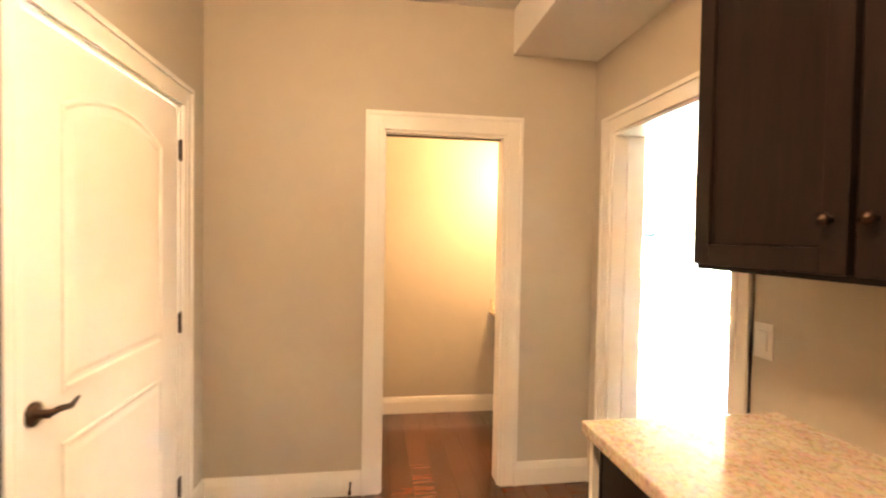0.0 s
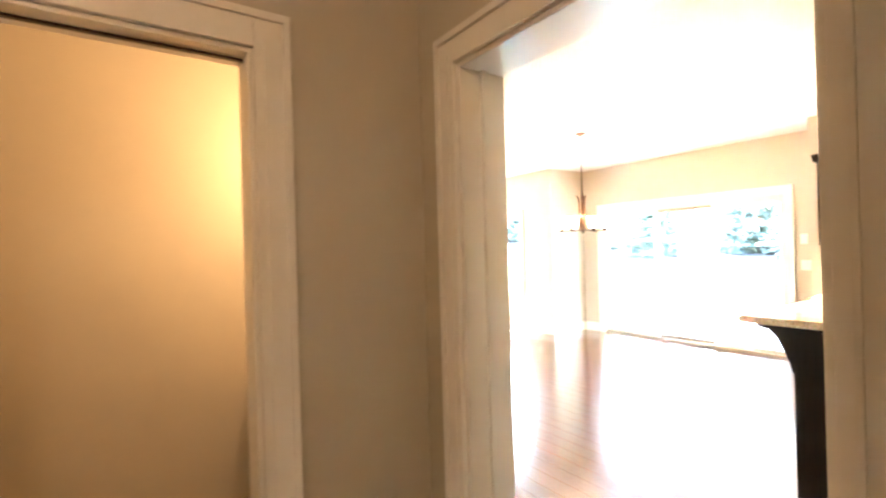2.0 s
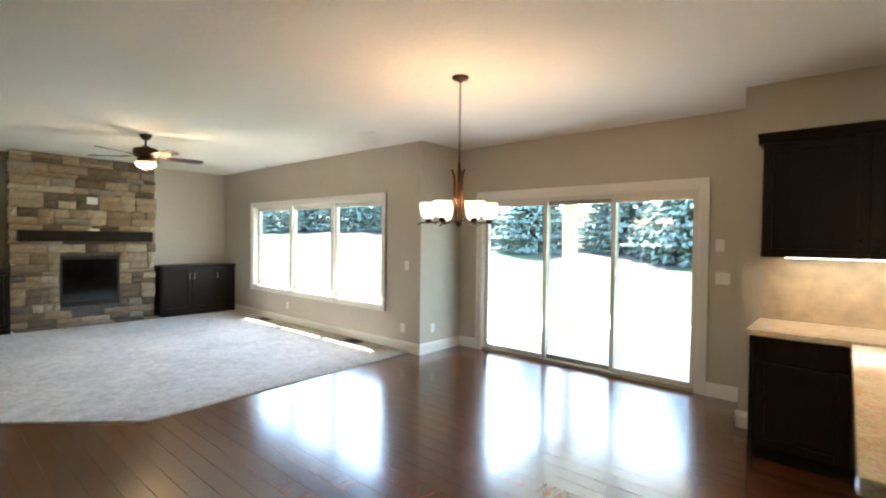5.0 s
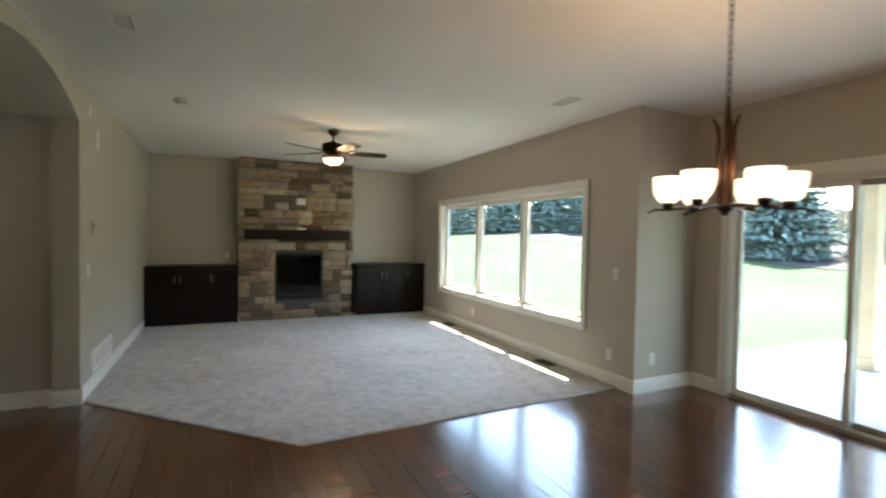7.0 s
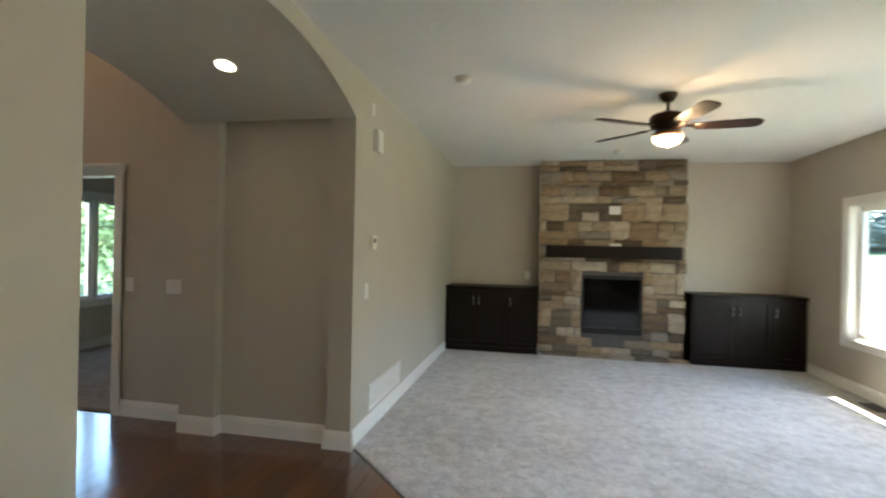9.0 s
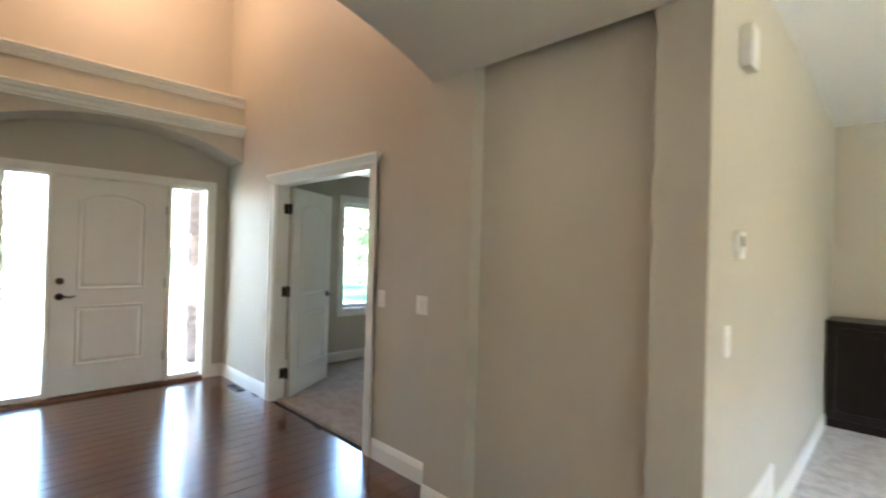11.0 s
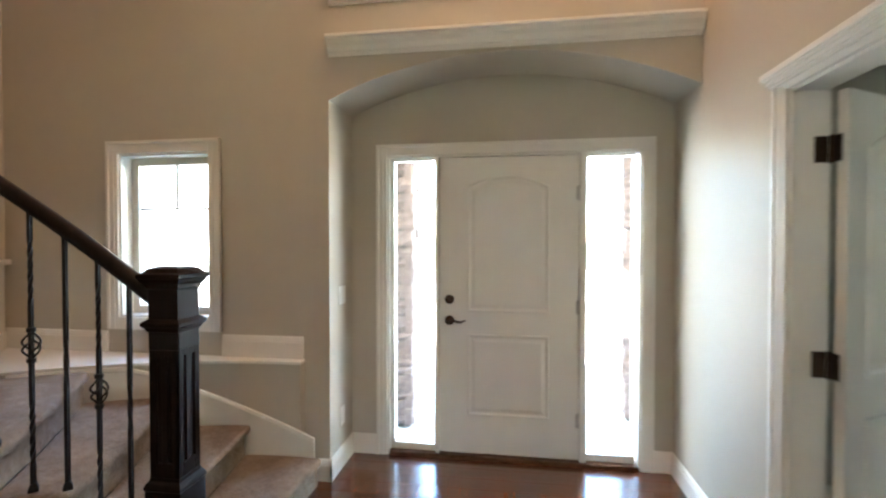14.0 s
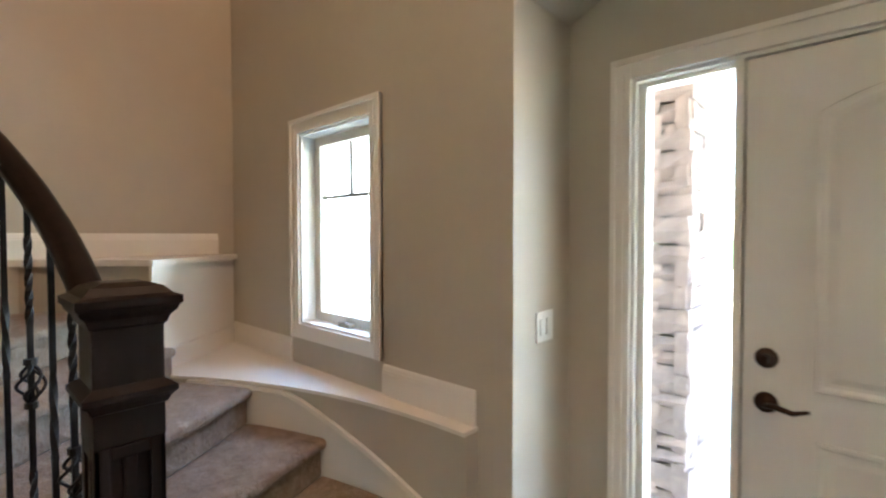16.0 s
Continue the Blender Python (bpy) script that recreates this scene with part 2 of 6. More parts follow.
FIREGLASS = plain("dark_fireplace_glass", (0.004, 0.004, 0.004), 0.08, 0.0, bump=0)
PLASTIC = plain("white_plastic", (0.74, 0.72, 0.67), 0.35, vary=0.03, bump=0)
VINYL = plain("cream_vinyl_frame", (0.66, 0.64, 0.58), 0.38, vary=0.05)
BRONZEWIN = plain("tan_window_clad", (0.30, 0.275, 0.22), 0.4, vary=0.1)
STEEL = plain("brushed_steel", (0.5, 0.48, 0.45), 0.3, 1.0, vary=0.1, scale=20)
TANCLAD = plain("putty_window_clad", (0.60, 0.57, 0.49), 0.42, vary=0.08)
CONCRETE = plain("pale_concrete", (0.46, 0.44, 0.40), 0.85, vary=0.14, scale=2, bump=0.4, dist=0.006)
SIDING = plain("pale_siding", (0.62, 0.60, 0.55), 0.7, vary=0.08, scale=2, bump=0.15)
ROOFING = plain("brown_shingle", (0.09, 0.075, 0.06), 0.9, vary=0.25, scale=6, bump=0.5, dist=0.01)
FENCEWOOD = plain("weathered_fence_wood", (0.34, 0.24, 0.14), 0.8, vary=0.25, scale=5, bump=0.3, dist=0.004)
BARK = plain("spruce_bark", (0.075, 0.055, 0.04), 0.9, vary=0.3, scale=12, bump=0.6, dist=0.02)
PIERSTONE = plain("plum_brown_stone", (0.20, 0.145, 0.13), 0.9, vary=0.45, scale=5, bump=0.5)
LEAF = plain("light_green_leaf", (0.16, 0.235, 0.10), 0.6, vary=0.35, scale=2, bump=0)
TILE = plain("beige_backsplash_tile", (0.5, 0.41, 0.29), 0.3, vary=0.18, scale=9, bump=0.08)
TREADEDGE = plain("dark_fan_blade", (0.022, 0.012, 0.009), 0.35, vary=0.3, scale=8)
SHADE = make_shade("lit_opal_glass", (1.0, 0.8, 0.55), 0.16)
FANGLASS = make_shade("lit_amber_glass", (1.0, 0.70, 0.36), 0.7)
CANLENS = make_shade("lit_can_lens", (1.0, 0.85, 0.66), 1.6)

# ---- helpers for meshes and things ----
PLACE = {}


def thing(name, at, label, category, group="", kind=""):
    ob = new(name)
    ob.empty_display_size = 0.1
    ob.location = at
    PLACE[ob] = Matrix.Translation(at)
    return tagged(ob, label, category, group, kind)


def mesh_of(name, bm, material, smooth=False):
    bmesh.ops.recalc_face_normals(bm, faces=bm.faces)
    me = bpy.data.meshes.new(name)
    bm.to_mesh(me)
    bm.free()
    if material:
        me.materials.append(material)
    if smooth:
        for p in me.polygons:
            p.use_smooth = True
    return me


def part(name, bm, material, parent, label="", smooth=False):
    ob = new(name, mesh_of(name, bm, material, smooth))
    ob.parent = parent
    ob.matrix_parent_inverse = PLACE[parent].inverted()
    PLACE[ob] = Matrix.Identity(4)
    return tagged(ob, label) if label else ob


def structure(name, bm, material, label, category, smooth=False):
    ob = new(name, mesh_of(name, bm, material, smooth))
    PLACE[ob] = Matrix.Identity(4)
    return tagged(ob, label, category, "", "structure")


def mono(name, bm, material, label, category, group="", kind="", smooth=False):
    ob = new(name, mesh_of(name, bm, material, smooth))
    PLACE[ob] = Matrix.Identity(4)
    return tagged(ob, label, category, group, kind)


def box(bm, x0, x1, y0, y1, z0, z1, bevel=0.0):
    v = [bm.verts.new((x, y, z)) for x in (x0, x1) for y in (y0, y1) for z in (z0, z1)]
    f = [bm.faces.new([v[i] for i in q]) for q in ((0, 1, 3, 2), (4, 6, 7, 5), (0, 4, 5, 1), (2, 3, 7, 6), (0, 2, 6, 4), (1, 5, 7, 3))]
    if bevel:
        e = list({e for q in f for e in q.edges})
        bmesh.ops.recalc_face_normals(bm, faces=f)
        bmesh.ops.bevel(bm, geom=e, offset=bevel, segments=2, profile=0.7, affect="EDGES")
    return bm


def B(*a, bevel=0.0):
    return box(bmesh.new(), *a, bevel=bevel)


def prism(bm, pts, axis, a, b):
    """Extrudes a polygon of the other two axes (in order x, y, z) along axis from a to b."""
    i = "xyz".index(axis)

    def at(p, d):
        q = list(p)
        q.insert(i, d)
        return bm.verts.new(q)
    lo, hi = [at(p, a) for p in pts], [at(p, b) for p in pts]
    n = len(pts)
    bm.faces.new(lo)
    bm.faces.new(hi[::-1])
    for k in range(n):
        bm.faces.new((lo[k], hi[k], hi[(k + 1) % n], lo[(k + 1) % n]))
    return bm


def lathe(bm, profile, c, seg=24, axis="z", sx=1.0, sy=1.0):
    rings = []
    for r, h in profile:
        ring = []
        for k in range(seg):
            a = 2 * math.pi * k / seg
            p = (r * math.cos(a) * sx, r * math.sin(a) * sy, h)
            if axis == "x":
                p = (p[2], p[0], p[1])
            elif axis == "y":
                p = (p[0], p[2], p[1])
            ring.append(bm.verts.new((c[0] + p[0], c[1] + p[1], c[2] + p[2])))
        rings.append(ring)
    for a, b in zip(rings, rings[1:]):
        for k in range(seg):
            bm.faces.new((a[k], a[(k + 1) % seg], b[(k + 1) % seg], b[k]))
    if profile[0][0] > 1e-5:
        bm.faces.new(rings[0][::-1])
    if profile[-1][0] > 1e-5:
        bm.faces.new(rings[-1])
    return bm


def tube(bm, pts, r, seg=8, flat=1.0):
    pts = [Vector(p) for p in pts]
    rings = []
    for i, p in enumerate(pts):
        d = (pts[min(i + 1, len(pts) - 1)] - pts[max(i - 1, 0)]).normalized()
        u = d.cross(Vector((0, 0, 1)))
        u = u.normalized() if u.length > 1e-4 else Vector((1, 0, 0))
        w = u.cross(d).normalized()
        rr = r[i] if isinstance(r, (list, tuple)) else r
        rings.append([bm.verts.new(p + (u * math.cos(t) + w * math.sin(t) * flat) * rr) for t in [2 * math.pi * k / seg for k in range(seg)]])
    for a, b in zip(rings, rings[1:]):
        for k in range(seg):
            bm.faces.new((a[k], a[(k + 1) % seg], b[(k + 1) % seg], b[k]))
    bm.faces.new(rings[0][::-1])
    bm.faces.new(rings[-1])
    return bm


def wall_mesh(axis, a, b, u0, u1, z0, z1, holes=()):
    """A wall of thickness a..b across axis ('x' or 'y'), along u0..u1, with rectangular holes (u0, u1, z0, z1)."""
    bm = bmesh.new()
    us = sorted({u0, u1, *[h[0] for h in holes], *[h[1] for h in holes]})
    zs = sorted({z0, z1, *[h[2] for h in holes], *[h[3] for h in holes]})
    us = [u for u in us if u0 <= u <= u1]
    zs = [z for z in zs if z0 <= z <= z1]
    for ua, ub in zip(us, us[1:]):
        run = None
        for za, zb in zip(zs, zs[1:]):
            hole = any(h[0] <= ua and ub <= h[1] and h[2] <= za and zb <= h[3] for h in holes)
            if hole:
                if run:
                    _wall_cell(bm, axis, a, b, ua, ub, *run)
                run = None
            else:
                run = (run[0] if run else za, zb)
        if run:
            _wall_cell(bm, axis, a, b, ua, ub, *run)
    return bm


def _wall_cell(bm, axis, a, b, ua, ub, za, zb):
    if axis == "x":
        box(bm, a, b, ua, ub, za, zb)
    else:
        box(bm, ua, ub, a, b, za, zb)


def wall(name, axis, a, b, u0, u1, z0, z1, holes=(), label="greige painted drywall wall", material=None):
    return structure(name, wall_mesh(axis, a, b, u0, u1, z0, z1, holes), material or WALL, label, "wall")


BASE_PROFILE = ((0, 0), (0.016, 0), (0.016, 0.098), (0.0135, 0.104), (0.0135, 0.112), (0.0115, 0.116), (0.009, 0.128), (0.004, 0.136), (0, 0.136))


def baseboard(axis, plane, side, u0, u1, z=0.0):
    """A moulded skirting on the wall face at plane, standing out towards side (+1 or -1)."""
    pts = [(plane + side * d, z + h) for d, h in BASE_PROFILE]
    bm = prism(bmesh.new(), pts, "y" if axis == "x" else "x", u0, u1)
    return structure("baseboard", bm, TRIM, "white painted moulded baseboard along the wall", "baseboard")


def casing_piece(bm, axis, plane, side, ua, ub, za, zb, lie):
    """One length of moulded casing; lie: 'v' stands, 'h' lies."""
    t = 0.017
    def bx(u0, u1, z0, z1, d):
        lo, hi = sorted((plane, plane + side * d))
        if axis == "x":
            box(bm, lo, hi, u0, u1, z0, z1, bevel=0.003)
        else:
            box(bm, u0, u1, lo, hi, z0, z1, bevel=0.003)
    bx(ua, ub, za, zb, t)


def casing(name_parent, axis, plane, side, u0, u1, z0, z1, w=0.09, bottom=False, head_extra=0.0):
    """Casing round an opening: two legs, a head, and a sill piece where bottom is set. Each with an outer back band."""
    legs = ((u0 - w, u0), (u1, u1 + w))
    zlow = z0 - w if bottom else z0
    for ua, ub in legs:
        bm = bmesh.new()
        casing_piece(bm, axis, plane, side, ua, ub, zlow, z1 + w, "v")
        out = (ua, ua + 0.02) if ua < u0 else (ub - 0.02, ub)
        band(bm, axis, plane, side, out[0], out[1], zlow, z1 + w, 0.025)
        bead = (u0 - 0.034, u0 - 0.024) if ua < u0 else (u1 + 0.024, u1 + 0.034)
        band(bm, axis, plane, side, bead[0], bead[1], zlow, z1 + 0.03, 0.0205)
        part("casing", bm, TRIM, name_parent)
    bm = bmesh.new()
    casing_piece(bm, axis, plane, side, u0, u1, z1, z1 + w, "h")
    band(bm, axis, plane, side, u0 - w - head_extra, u1 + w + head_extra, z1 + w - 0.02, z1 + w + 0.002, 0.026 + head_extra)
    if head_extra:
        for k, (lo, hi) in enumerate(((0.058, 0.046), (0.046, 0.032), (0.032, 0.02))):
            d = 0.022 + head_extra * (k + 1) * 0.27
            band(bm, axis, plane, side, u0 - w - d + 0.02, u1 + w + d - 0.02, z1 + w - lo, z1 + w - hi, d)
    part("head_casing", bm, TRIM, name_parent)
    if bottom:
        bm = bmesh.new()
        casing_piece(bm, axis, plane, side, u0, u1, z0 - w, z0, "h")
        part("sill_casing", bm, TRIM, name_parent)


def band(bm, axis, plane, side, u0, u1, z0, z1, d):
    lo, hi = sorted((plane, plane + side * d))
    if axis == "x":
        box(bm, lo, hi, u0, u1, z0, z1, bevel=0.003)
    else:
        box(bm, u0, u1, lo, hi, z0, z1, bevel=0.003)


def jambs(parent, axis, a, b, u0, u1, z0, z1, t=0.014, sill=False):
    """Boards that line an opening through a wall of thickness a..b."""
    rows = [("jamb", u0, u0 + t, z0, z1), ("jamb", u1 - t, u1, z0, z1), ("head_jamb", u0 + t, u1 - t, z1 - t, z1)]
    if sill:
        rows.append(("sill", u0 + t, u1 - t, z0, z0 + t))
    for name, ua, ub, za, zb in rows:
        bm = bmesh.new()
        band(bm, axis, a - 0.001, 1, ua, ub, za, zb, b - a + 0.002)
        part(name, bm, TRIM, parent)


def arch_outline(y0, y1, z0, z1, rise, n=14):
    """An upright panel outline with a segmental top, anticlockwise."""
    pts = [(y0, z0), (y1, z0), (y1, z1 - rise)]
    if rise > 0:
        half = (y1 - y0) / 2
        rad = (half * half + rise * rise) / (2 * rise)
        for k in range(1, n):
            a = 1 - 2 * k / n
            dx = a * half
            pts.append(((y0 + y1) / 2 + dx, z1 - rad + math.sqrt(rad * rad - dx * dx)))
    pts.append((y0, z1 - rise))
    return pts


def shrink(pts, d):
    cx = sum(p[0] for p in pts) / len(pts)
    lo, hi = min(p[1] for p in pts), max(p[1] for p in pts)
    w = max(p[0] for p in pts) - min(p[0] for p in pts)
    h = hi - lo
    cz = (lo + hi) / 2
    return [(cx + (p[0] - cx) * (1 - 2 * d / w), cz + (p[1] - cz) * (1 - 2 * d / h)) for p in pts]


def panel_relief(bm, pts, plane, side, steps=((0.0, -0.0042), (0.004, 0.0035), (0.013, 0.003), (0.022, -0.0038), (0.034, -0.0038), (0.052, 0.0015))):
    """Moulding round a panel and its raised field, in rings on the plane x = plane."""
    rings = []
    for inset, h in steps:
        rings.append([bm.verts.new((plane + side * h, *p)) for p in shrink(pts, inset)])
    n = len(pts)
    for a, b in zip(rings, rings[1:]):
        for k in range(n):
            bm.faces.new((a[k], a[(k + 1) % n], b[(k + 1) % n], b[k]))
    bm.faces.new(rings[-1])


def door_leaf(parent, w, h, both=True, name="door_leaf", margin=0.125):
    """A two-panel moulded leaf in the plane x = 0, from y = 0 to w, at the pose of its parent. Front is +x."""
    t = 0.0175
    slab = part(name, B(-t, t, 0, w, 0.012, h, bevel=0.003), TRIM, parent, "white painted moulded slab")
    m = margin * w / 0.76
    for side in (1, -1) if both else (1,):
        for pts in (arch_outline(m, w - m, 0.98 * h / 2.03, h - 0.125, 0.075), arch_outline(m, w - m, 0.27, 0.83 * h / 2.03, 0.0)):
            bm = bmesh.new()
            panel_relief(bm, pts, side * (t + 0.0045), side)
            part("door_panel", bm, TRIM, slab)
    return slab


def lever(parent, at, side, toward, material=BRONZE, axis="x"):
    """A lever handle with a round rose; the lever points along y by toward."""
    x, y, z = at
    s = side
    bm = bmesh.new()
    lathe(bm, [(0.033 * k, s * d) for k, d in ((1, 0), (1, 0.006), (0.8, 0.011), (0.4, 0.014), (0.36, 0.045), (0.0, 0.05))], (x, y, z), 20, "x")
    tube(bm, [(x + s * 0.042, y, z), (x + s * 0.05, y + toward * 0.03, z + 0.004), (x + s * 0.05, y + toward * 0.075, z - 0.006), (x + s * 0.048, y + toward * 0.115, z + 0.008)], [0.009, 0.0095, 0.0085, 0.005], 10)
    return part("lever_handle", bm, material, parent, "dark bronze lever handle", True)


def hinge(parent, x, y, z, material=BRONZE):
    bm = bmesh.new()
    lathe(bm, [(0.0, -0.052), (0.006, -0.05), (0.0065, -0.045), (0.0065, 0.045), (0.006, 0.05), (0.0, 0.052)], (x, y, z), 10)
    box(bm, x - 0.004, x + 0.004, y - 0.018, y + 0.018, z - 0.044, z + 0.044)
    return part("hinge", bm, material, parent, "dark bronze hinge")


def plate(name, axis, plane, side, u, z, w=0.075, h=0.118, gangs=1, kind="switch", label="white plastic wall switch plate", group=""):
    """A cover plate on a wall face with rockers or sockets."""
    at = (plane, u, z) if axis == "x" else (u, plane, z)
    ob = thing(name, at, label, kind, group)
    bm = bmesh.new()
    band(bm, axis, plane, side, u - w / 2, u + w / 2, z - h / 2, z + h / 2, 0.006)
    body = part("cover_plate", bm, PLASTIC, ob)
    for g in range(gangs):
        c = u + (g - (gangs - 1) / 2) * 0.046
        bm = bmesh.new()
        if kind == "outlet":
            for dz in (-0.021, 0.021):
                band(bm, axis, plane, side, c - 0.016, c + 0.016, z + dz - 0.014, z + dz + 0.014, 0.009)
            part("socket", bm, PLASTIC, ob)
        else:
            band(bm, axis, plane, side, c - 0.0165, c + 0.0165, z - 0.033, z + 0.033, 0.010)
            part("rocker", bm, PLASTIC, ob)
    return ob

# ---- structure ----
CEIL = 2.757
HIGH = 5.4          # ceiling of the two-storey foyer

# pantry and powder room
PDX0, PDX1 = 0.858, 1.557
wall("wall_pantry_north", "y", 2.796, 2.916, -0.2, 2.1, 0, CEIL, [(PDX0, PDX1, 0, 2.04)])
wall("wall_pantry_west", "x", -0.2, -0.08, -1.6, 2.796, 0, CEIL, [(1.50, 2.51, 0, 2.04)])
wall("wall_pantry_east", "x", 2.10, 2.275, -1.6, 4.02, 0, CEIL, [(1.683, 2.585, 0, 2.035)])
wall("wall_south", "y", -1.72, -1.6, -0.2, 7.5, 0, CEIL)
wall("wall_powder_north", "y", 3.97, 4.09, 0.0, 2.1, 0, CEIL)
wall("wall_powder_west", "x", 0.38, 0.5, 2.916, 3.97, 0, CEIL)
structure("soffit", B(1.59, 2.10, -1.6, 2.796, 2.50, CEIL - 0.003), CEILING, "white painted dropped ceiling soffit", "soffit")
wall("wall_closet", "x", -1.0, -0.9, 0.9, 3.0, 0, CEIL)

pd = thing("door_1", (1.2, 2.8, 0), "white cased pocket door opening into a powder room", "doorway", kind="structure")
casing(pd, "y", 2.796, -1, PDX0, PDX1, 0, 2.04, 0.098)
jambs(pd, "y", 2.796, 2.916, PDX0, PDX1, 0, 2.04)
part("door_track", B(PDX0 + 0.014, PDX1 - 0.014, 2.85, 2.865, 2.019, 2.0255), BRONZE, pd, "dark metal pocket door track")

op = thing("doorway_1", (2.19, 2.1, 0), "white cased opening from pantry to kitchen", "doorway", kind="structure")
casing(op, "x", 2.10, -1, 1.683, 2.585, 0, 2.035)
casing(op, "x", 2.275, 1, 1.683, 2.585, 0, 2.035)
jambs(op, "x", 2.10, 2.275, 1.683, 2.585, 0, 2.035, 0.016)
part("stop_bead", B(2.176, 2.192, 2.555, 2.569, 0, 2.019), TRIM, op)
part("stop_bead", B(2.176, 2.192, 1.699, 1.713, 0, 2.019), TRIM, op)

pdoor = thing("door_2", (-0.1, 1.52, 0), "closed white two-panel door with an arched upper panel", "door", kind="structure")
casing(pdoor, "x", -0.08, 1, 1.50, 2.51, 0, 2.04, 0.095)
jambs(pdoor, "x", -0.2, -0.08, 1.50, 2.51, 0, 2.04)
leaf = door_leaf(pdoor, 0.97, 2.02)
leaf.matrix_parent_inverse = PLACE[pdoor].inverted() @ pose(-0.105, 1.52, 0)
lever(pdoor, (-0.087, 1.565, 0.955), 1, 1)
for hz in (1.83, 1.03, 0.25):
    hinge(pdoor, -0.078, 2.502, hz)

# kitchen east wall with its window, and the stub beside the patio door
KX = 7.24
KW = (0.55, 1.815, 1.22, 2.03)
wall("wall_kitchen_east", "x", KX, KX + 0.16, -1.6, 3.30, 0, CEIL, [KW])
wall("wall_stub", "y", 3.14, 3.30, KX + 0.16, 8.09, 0, CEIL)
SX = 7.93
SLY = (3.765, 6.40)
wall("wall_dining_east", "x", SX, SX + 0.16, 3.30, 7.02, 0, CEIL, [(SLY[0], SLY[1], 0, 2.045)])
RETY = 6.79
wall("wall_return", "y", RETY, RETY + 0.16, 7.12, SX, 0, CEIL)
EX = 7.12
GW = (7.53, 11.19, 0.575, 2.045)
wall("wall_great_east", "x", EX, EX + 0.16, RETY + 0.16, 12.6, 0, CEIL, [GW])
wall("wall_great_north", "y", 12.44, 12.6, 2.335, EX, 0, CEIL)
wall("wall_great_west", "x", 2.335, 2.455, 8.74, 12.44, 0, CEIL)
wall("wall_kitchen_west", "x", 2.155, 2.275, 4.02, 6.10, 0, CEIL)

# arched passage between great room and foyer
AY0, AY1, ASPR, ARISE = 6.33, 8.44, 2.405, 0.245
AX0, AX1 = 1.03, 2.455


def arch_z(y, y0, y1, spring, rise):
    half, c = (y1 - y0) / 2, (y0 + y1) / 2
    rad = (half * half + rise * rise) / (2 * rise)
    return spring + rise - rad + math.sqrt(max(0, rad * rad - (y - c) ** 2))


def arched_header(x0, x1, y0, y1, spring, rise, top, n=28):
    bm = bmesh.new()
    pts = [(y0 + (y1 - y0) * k / n, 0) for k in range(n + 1)]
    pts = [(y, arch_z(y, y0, y1, spring, rise)) for y, _ in pts] + [(y1, top), (y0, top)]
    return prism(bm, pts, "x", x0, x1)


structure("arch_header", arched_header(AX0, AX1, AY0, AY1, ASPR, ARISE, CEIL), WALL, "greige painted vaulted arch over the passage", "arch")
ASX, ASY = AX1 + 0.012, 6.385
wall("wall_arch_south", "x", AX0 + 0.003, ASX, 6.10, ASY, 0, CEIL)
wall("wall_arch_pier", "y", AY1, 8.74, 2.26, 2.455, 0, CEIL)
wall("pilaster", "y", AY1, 8.62, AX0, 1.34, 0, CEIL, label="greige painted drywall pilaster")
wall("wall_niche_panel", "y", 8.52, 8.62, 1.34, 2.26, 0, CEIL)

# foyer
FN = 8.62
FX = -2.09
DEN = (-1.27, 0.222)
wall("wall_foyer_north", "y", FN, FN + 0.12, -2.65, 2.26, 0, HIGH, [(DEN[0], DEN[1], 0, 2.05)])
NY0 = 6.488
FW = (5.04, 5.69, 0.985, 2.055)
wall("wall_foyer_front", "x", FX - 0.16, FX, 3.9, NY0, 0, HIGH, [FW])
wall("wall_foyer_upper", "x", -2.65, -2.49, 6.3, FN, 2.8, HIGH)
structure("niche_header", arched_header(-2.49, FX, NY0, FN, 2.345, 0.24, 3.02), WALL, "greige painted arched header over the entry", "arch")
wall("wall_niche_side", "y", NY0 - 0.16, NY0, -2.65, FX - 0.16, 0, HIGH)
SLL, SLR, DOORY, DTOP = (6.775, 7.085), (8.075, 8.395), (7.11, 8.035), 2.05
wall("wall_entry", "x", -2.65, -2.50, NY0, FN, 0, 2.8, [(6.745, 8.425, 0, DTOP + 0.02)])
wall("wall_foyer_south", "y", 4.03, 4.15, FX, 2.155, 0, HIGH)
wall("wall_foyer_east", "x", 0.91, 1.03, 4.15, 6.10, 0, HIGH)
wall("wall_above_arch", "x", 0.91, 1.03, 6.10, FN, CEIL, HIGH)
structure("foyer_ceiling", B(-2.65, 1.03, 4.03, FN, HIGH, HIGH + 0.1), CEILING, "white textured ceiling of the tall foyer", "ceiling")
bm = B(-0.2, 8.1, -1.72, 4.09, CEIL, CEIL + 0.12)
box(bm, 1.03, 8.1, 4.09, 6.95, CEIL, CEIL + 0.12)
box(bm, 1.03, EX + 0.16, 6.95, FN, CEIL, CEIL + 0.12)
box(bm, 2.335, EX + 0.16, FN, 12.6, CEIL, CEIL + 0.12)
structure("ceiling", bm, CEILING, "white knockdown textured ceiling", "ceiling")


# ledge mouldings over the entry
def crown(y0, y1, x, z, h, d, label):
    prof = [(x, z), (x + d * 0.18, z), (x + d * 0.22, z + h * 0.14), (x + d * 0.4, z + h * 0.2), (x + d * 0.5, z + h * 0.45), (x + d * 0.78, z + h * 0.62), (x + d * 0.82, z + h * 0.8), (x + d, z + h * 0.84), (x + d, z + h), (x, z + h)]
    return structure("crown_trim", prism(bmesh.new(), prof, "y", y0, y1), TRIM, label, "trim")


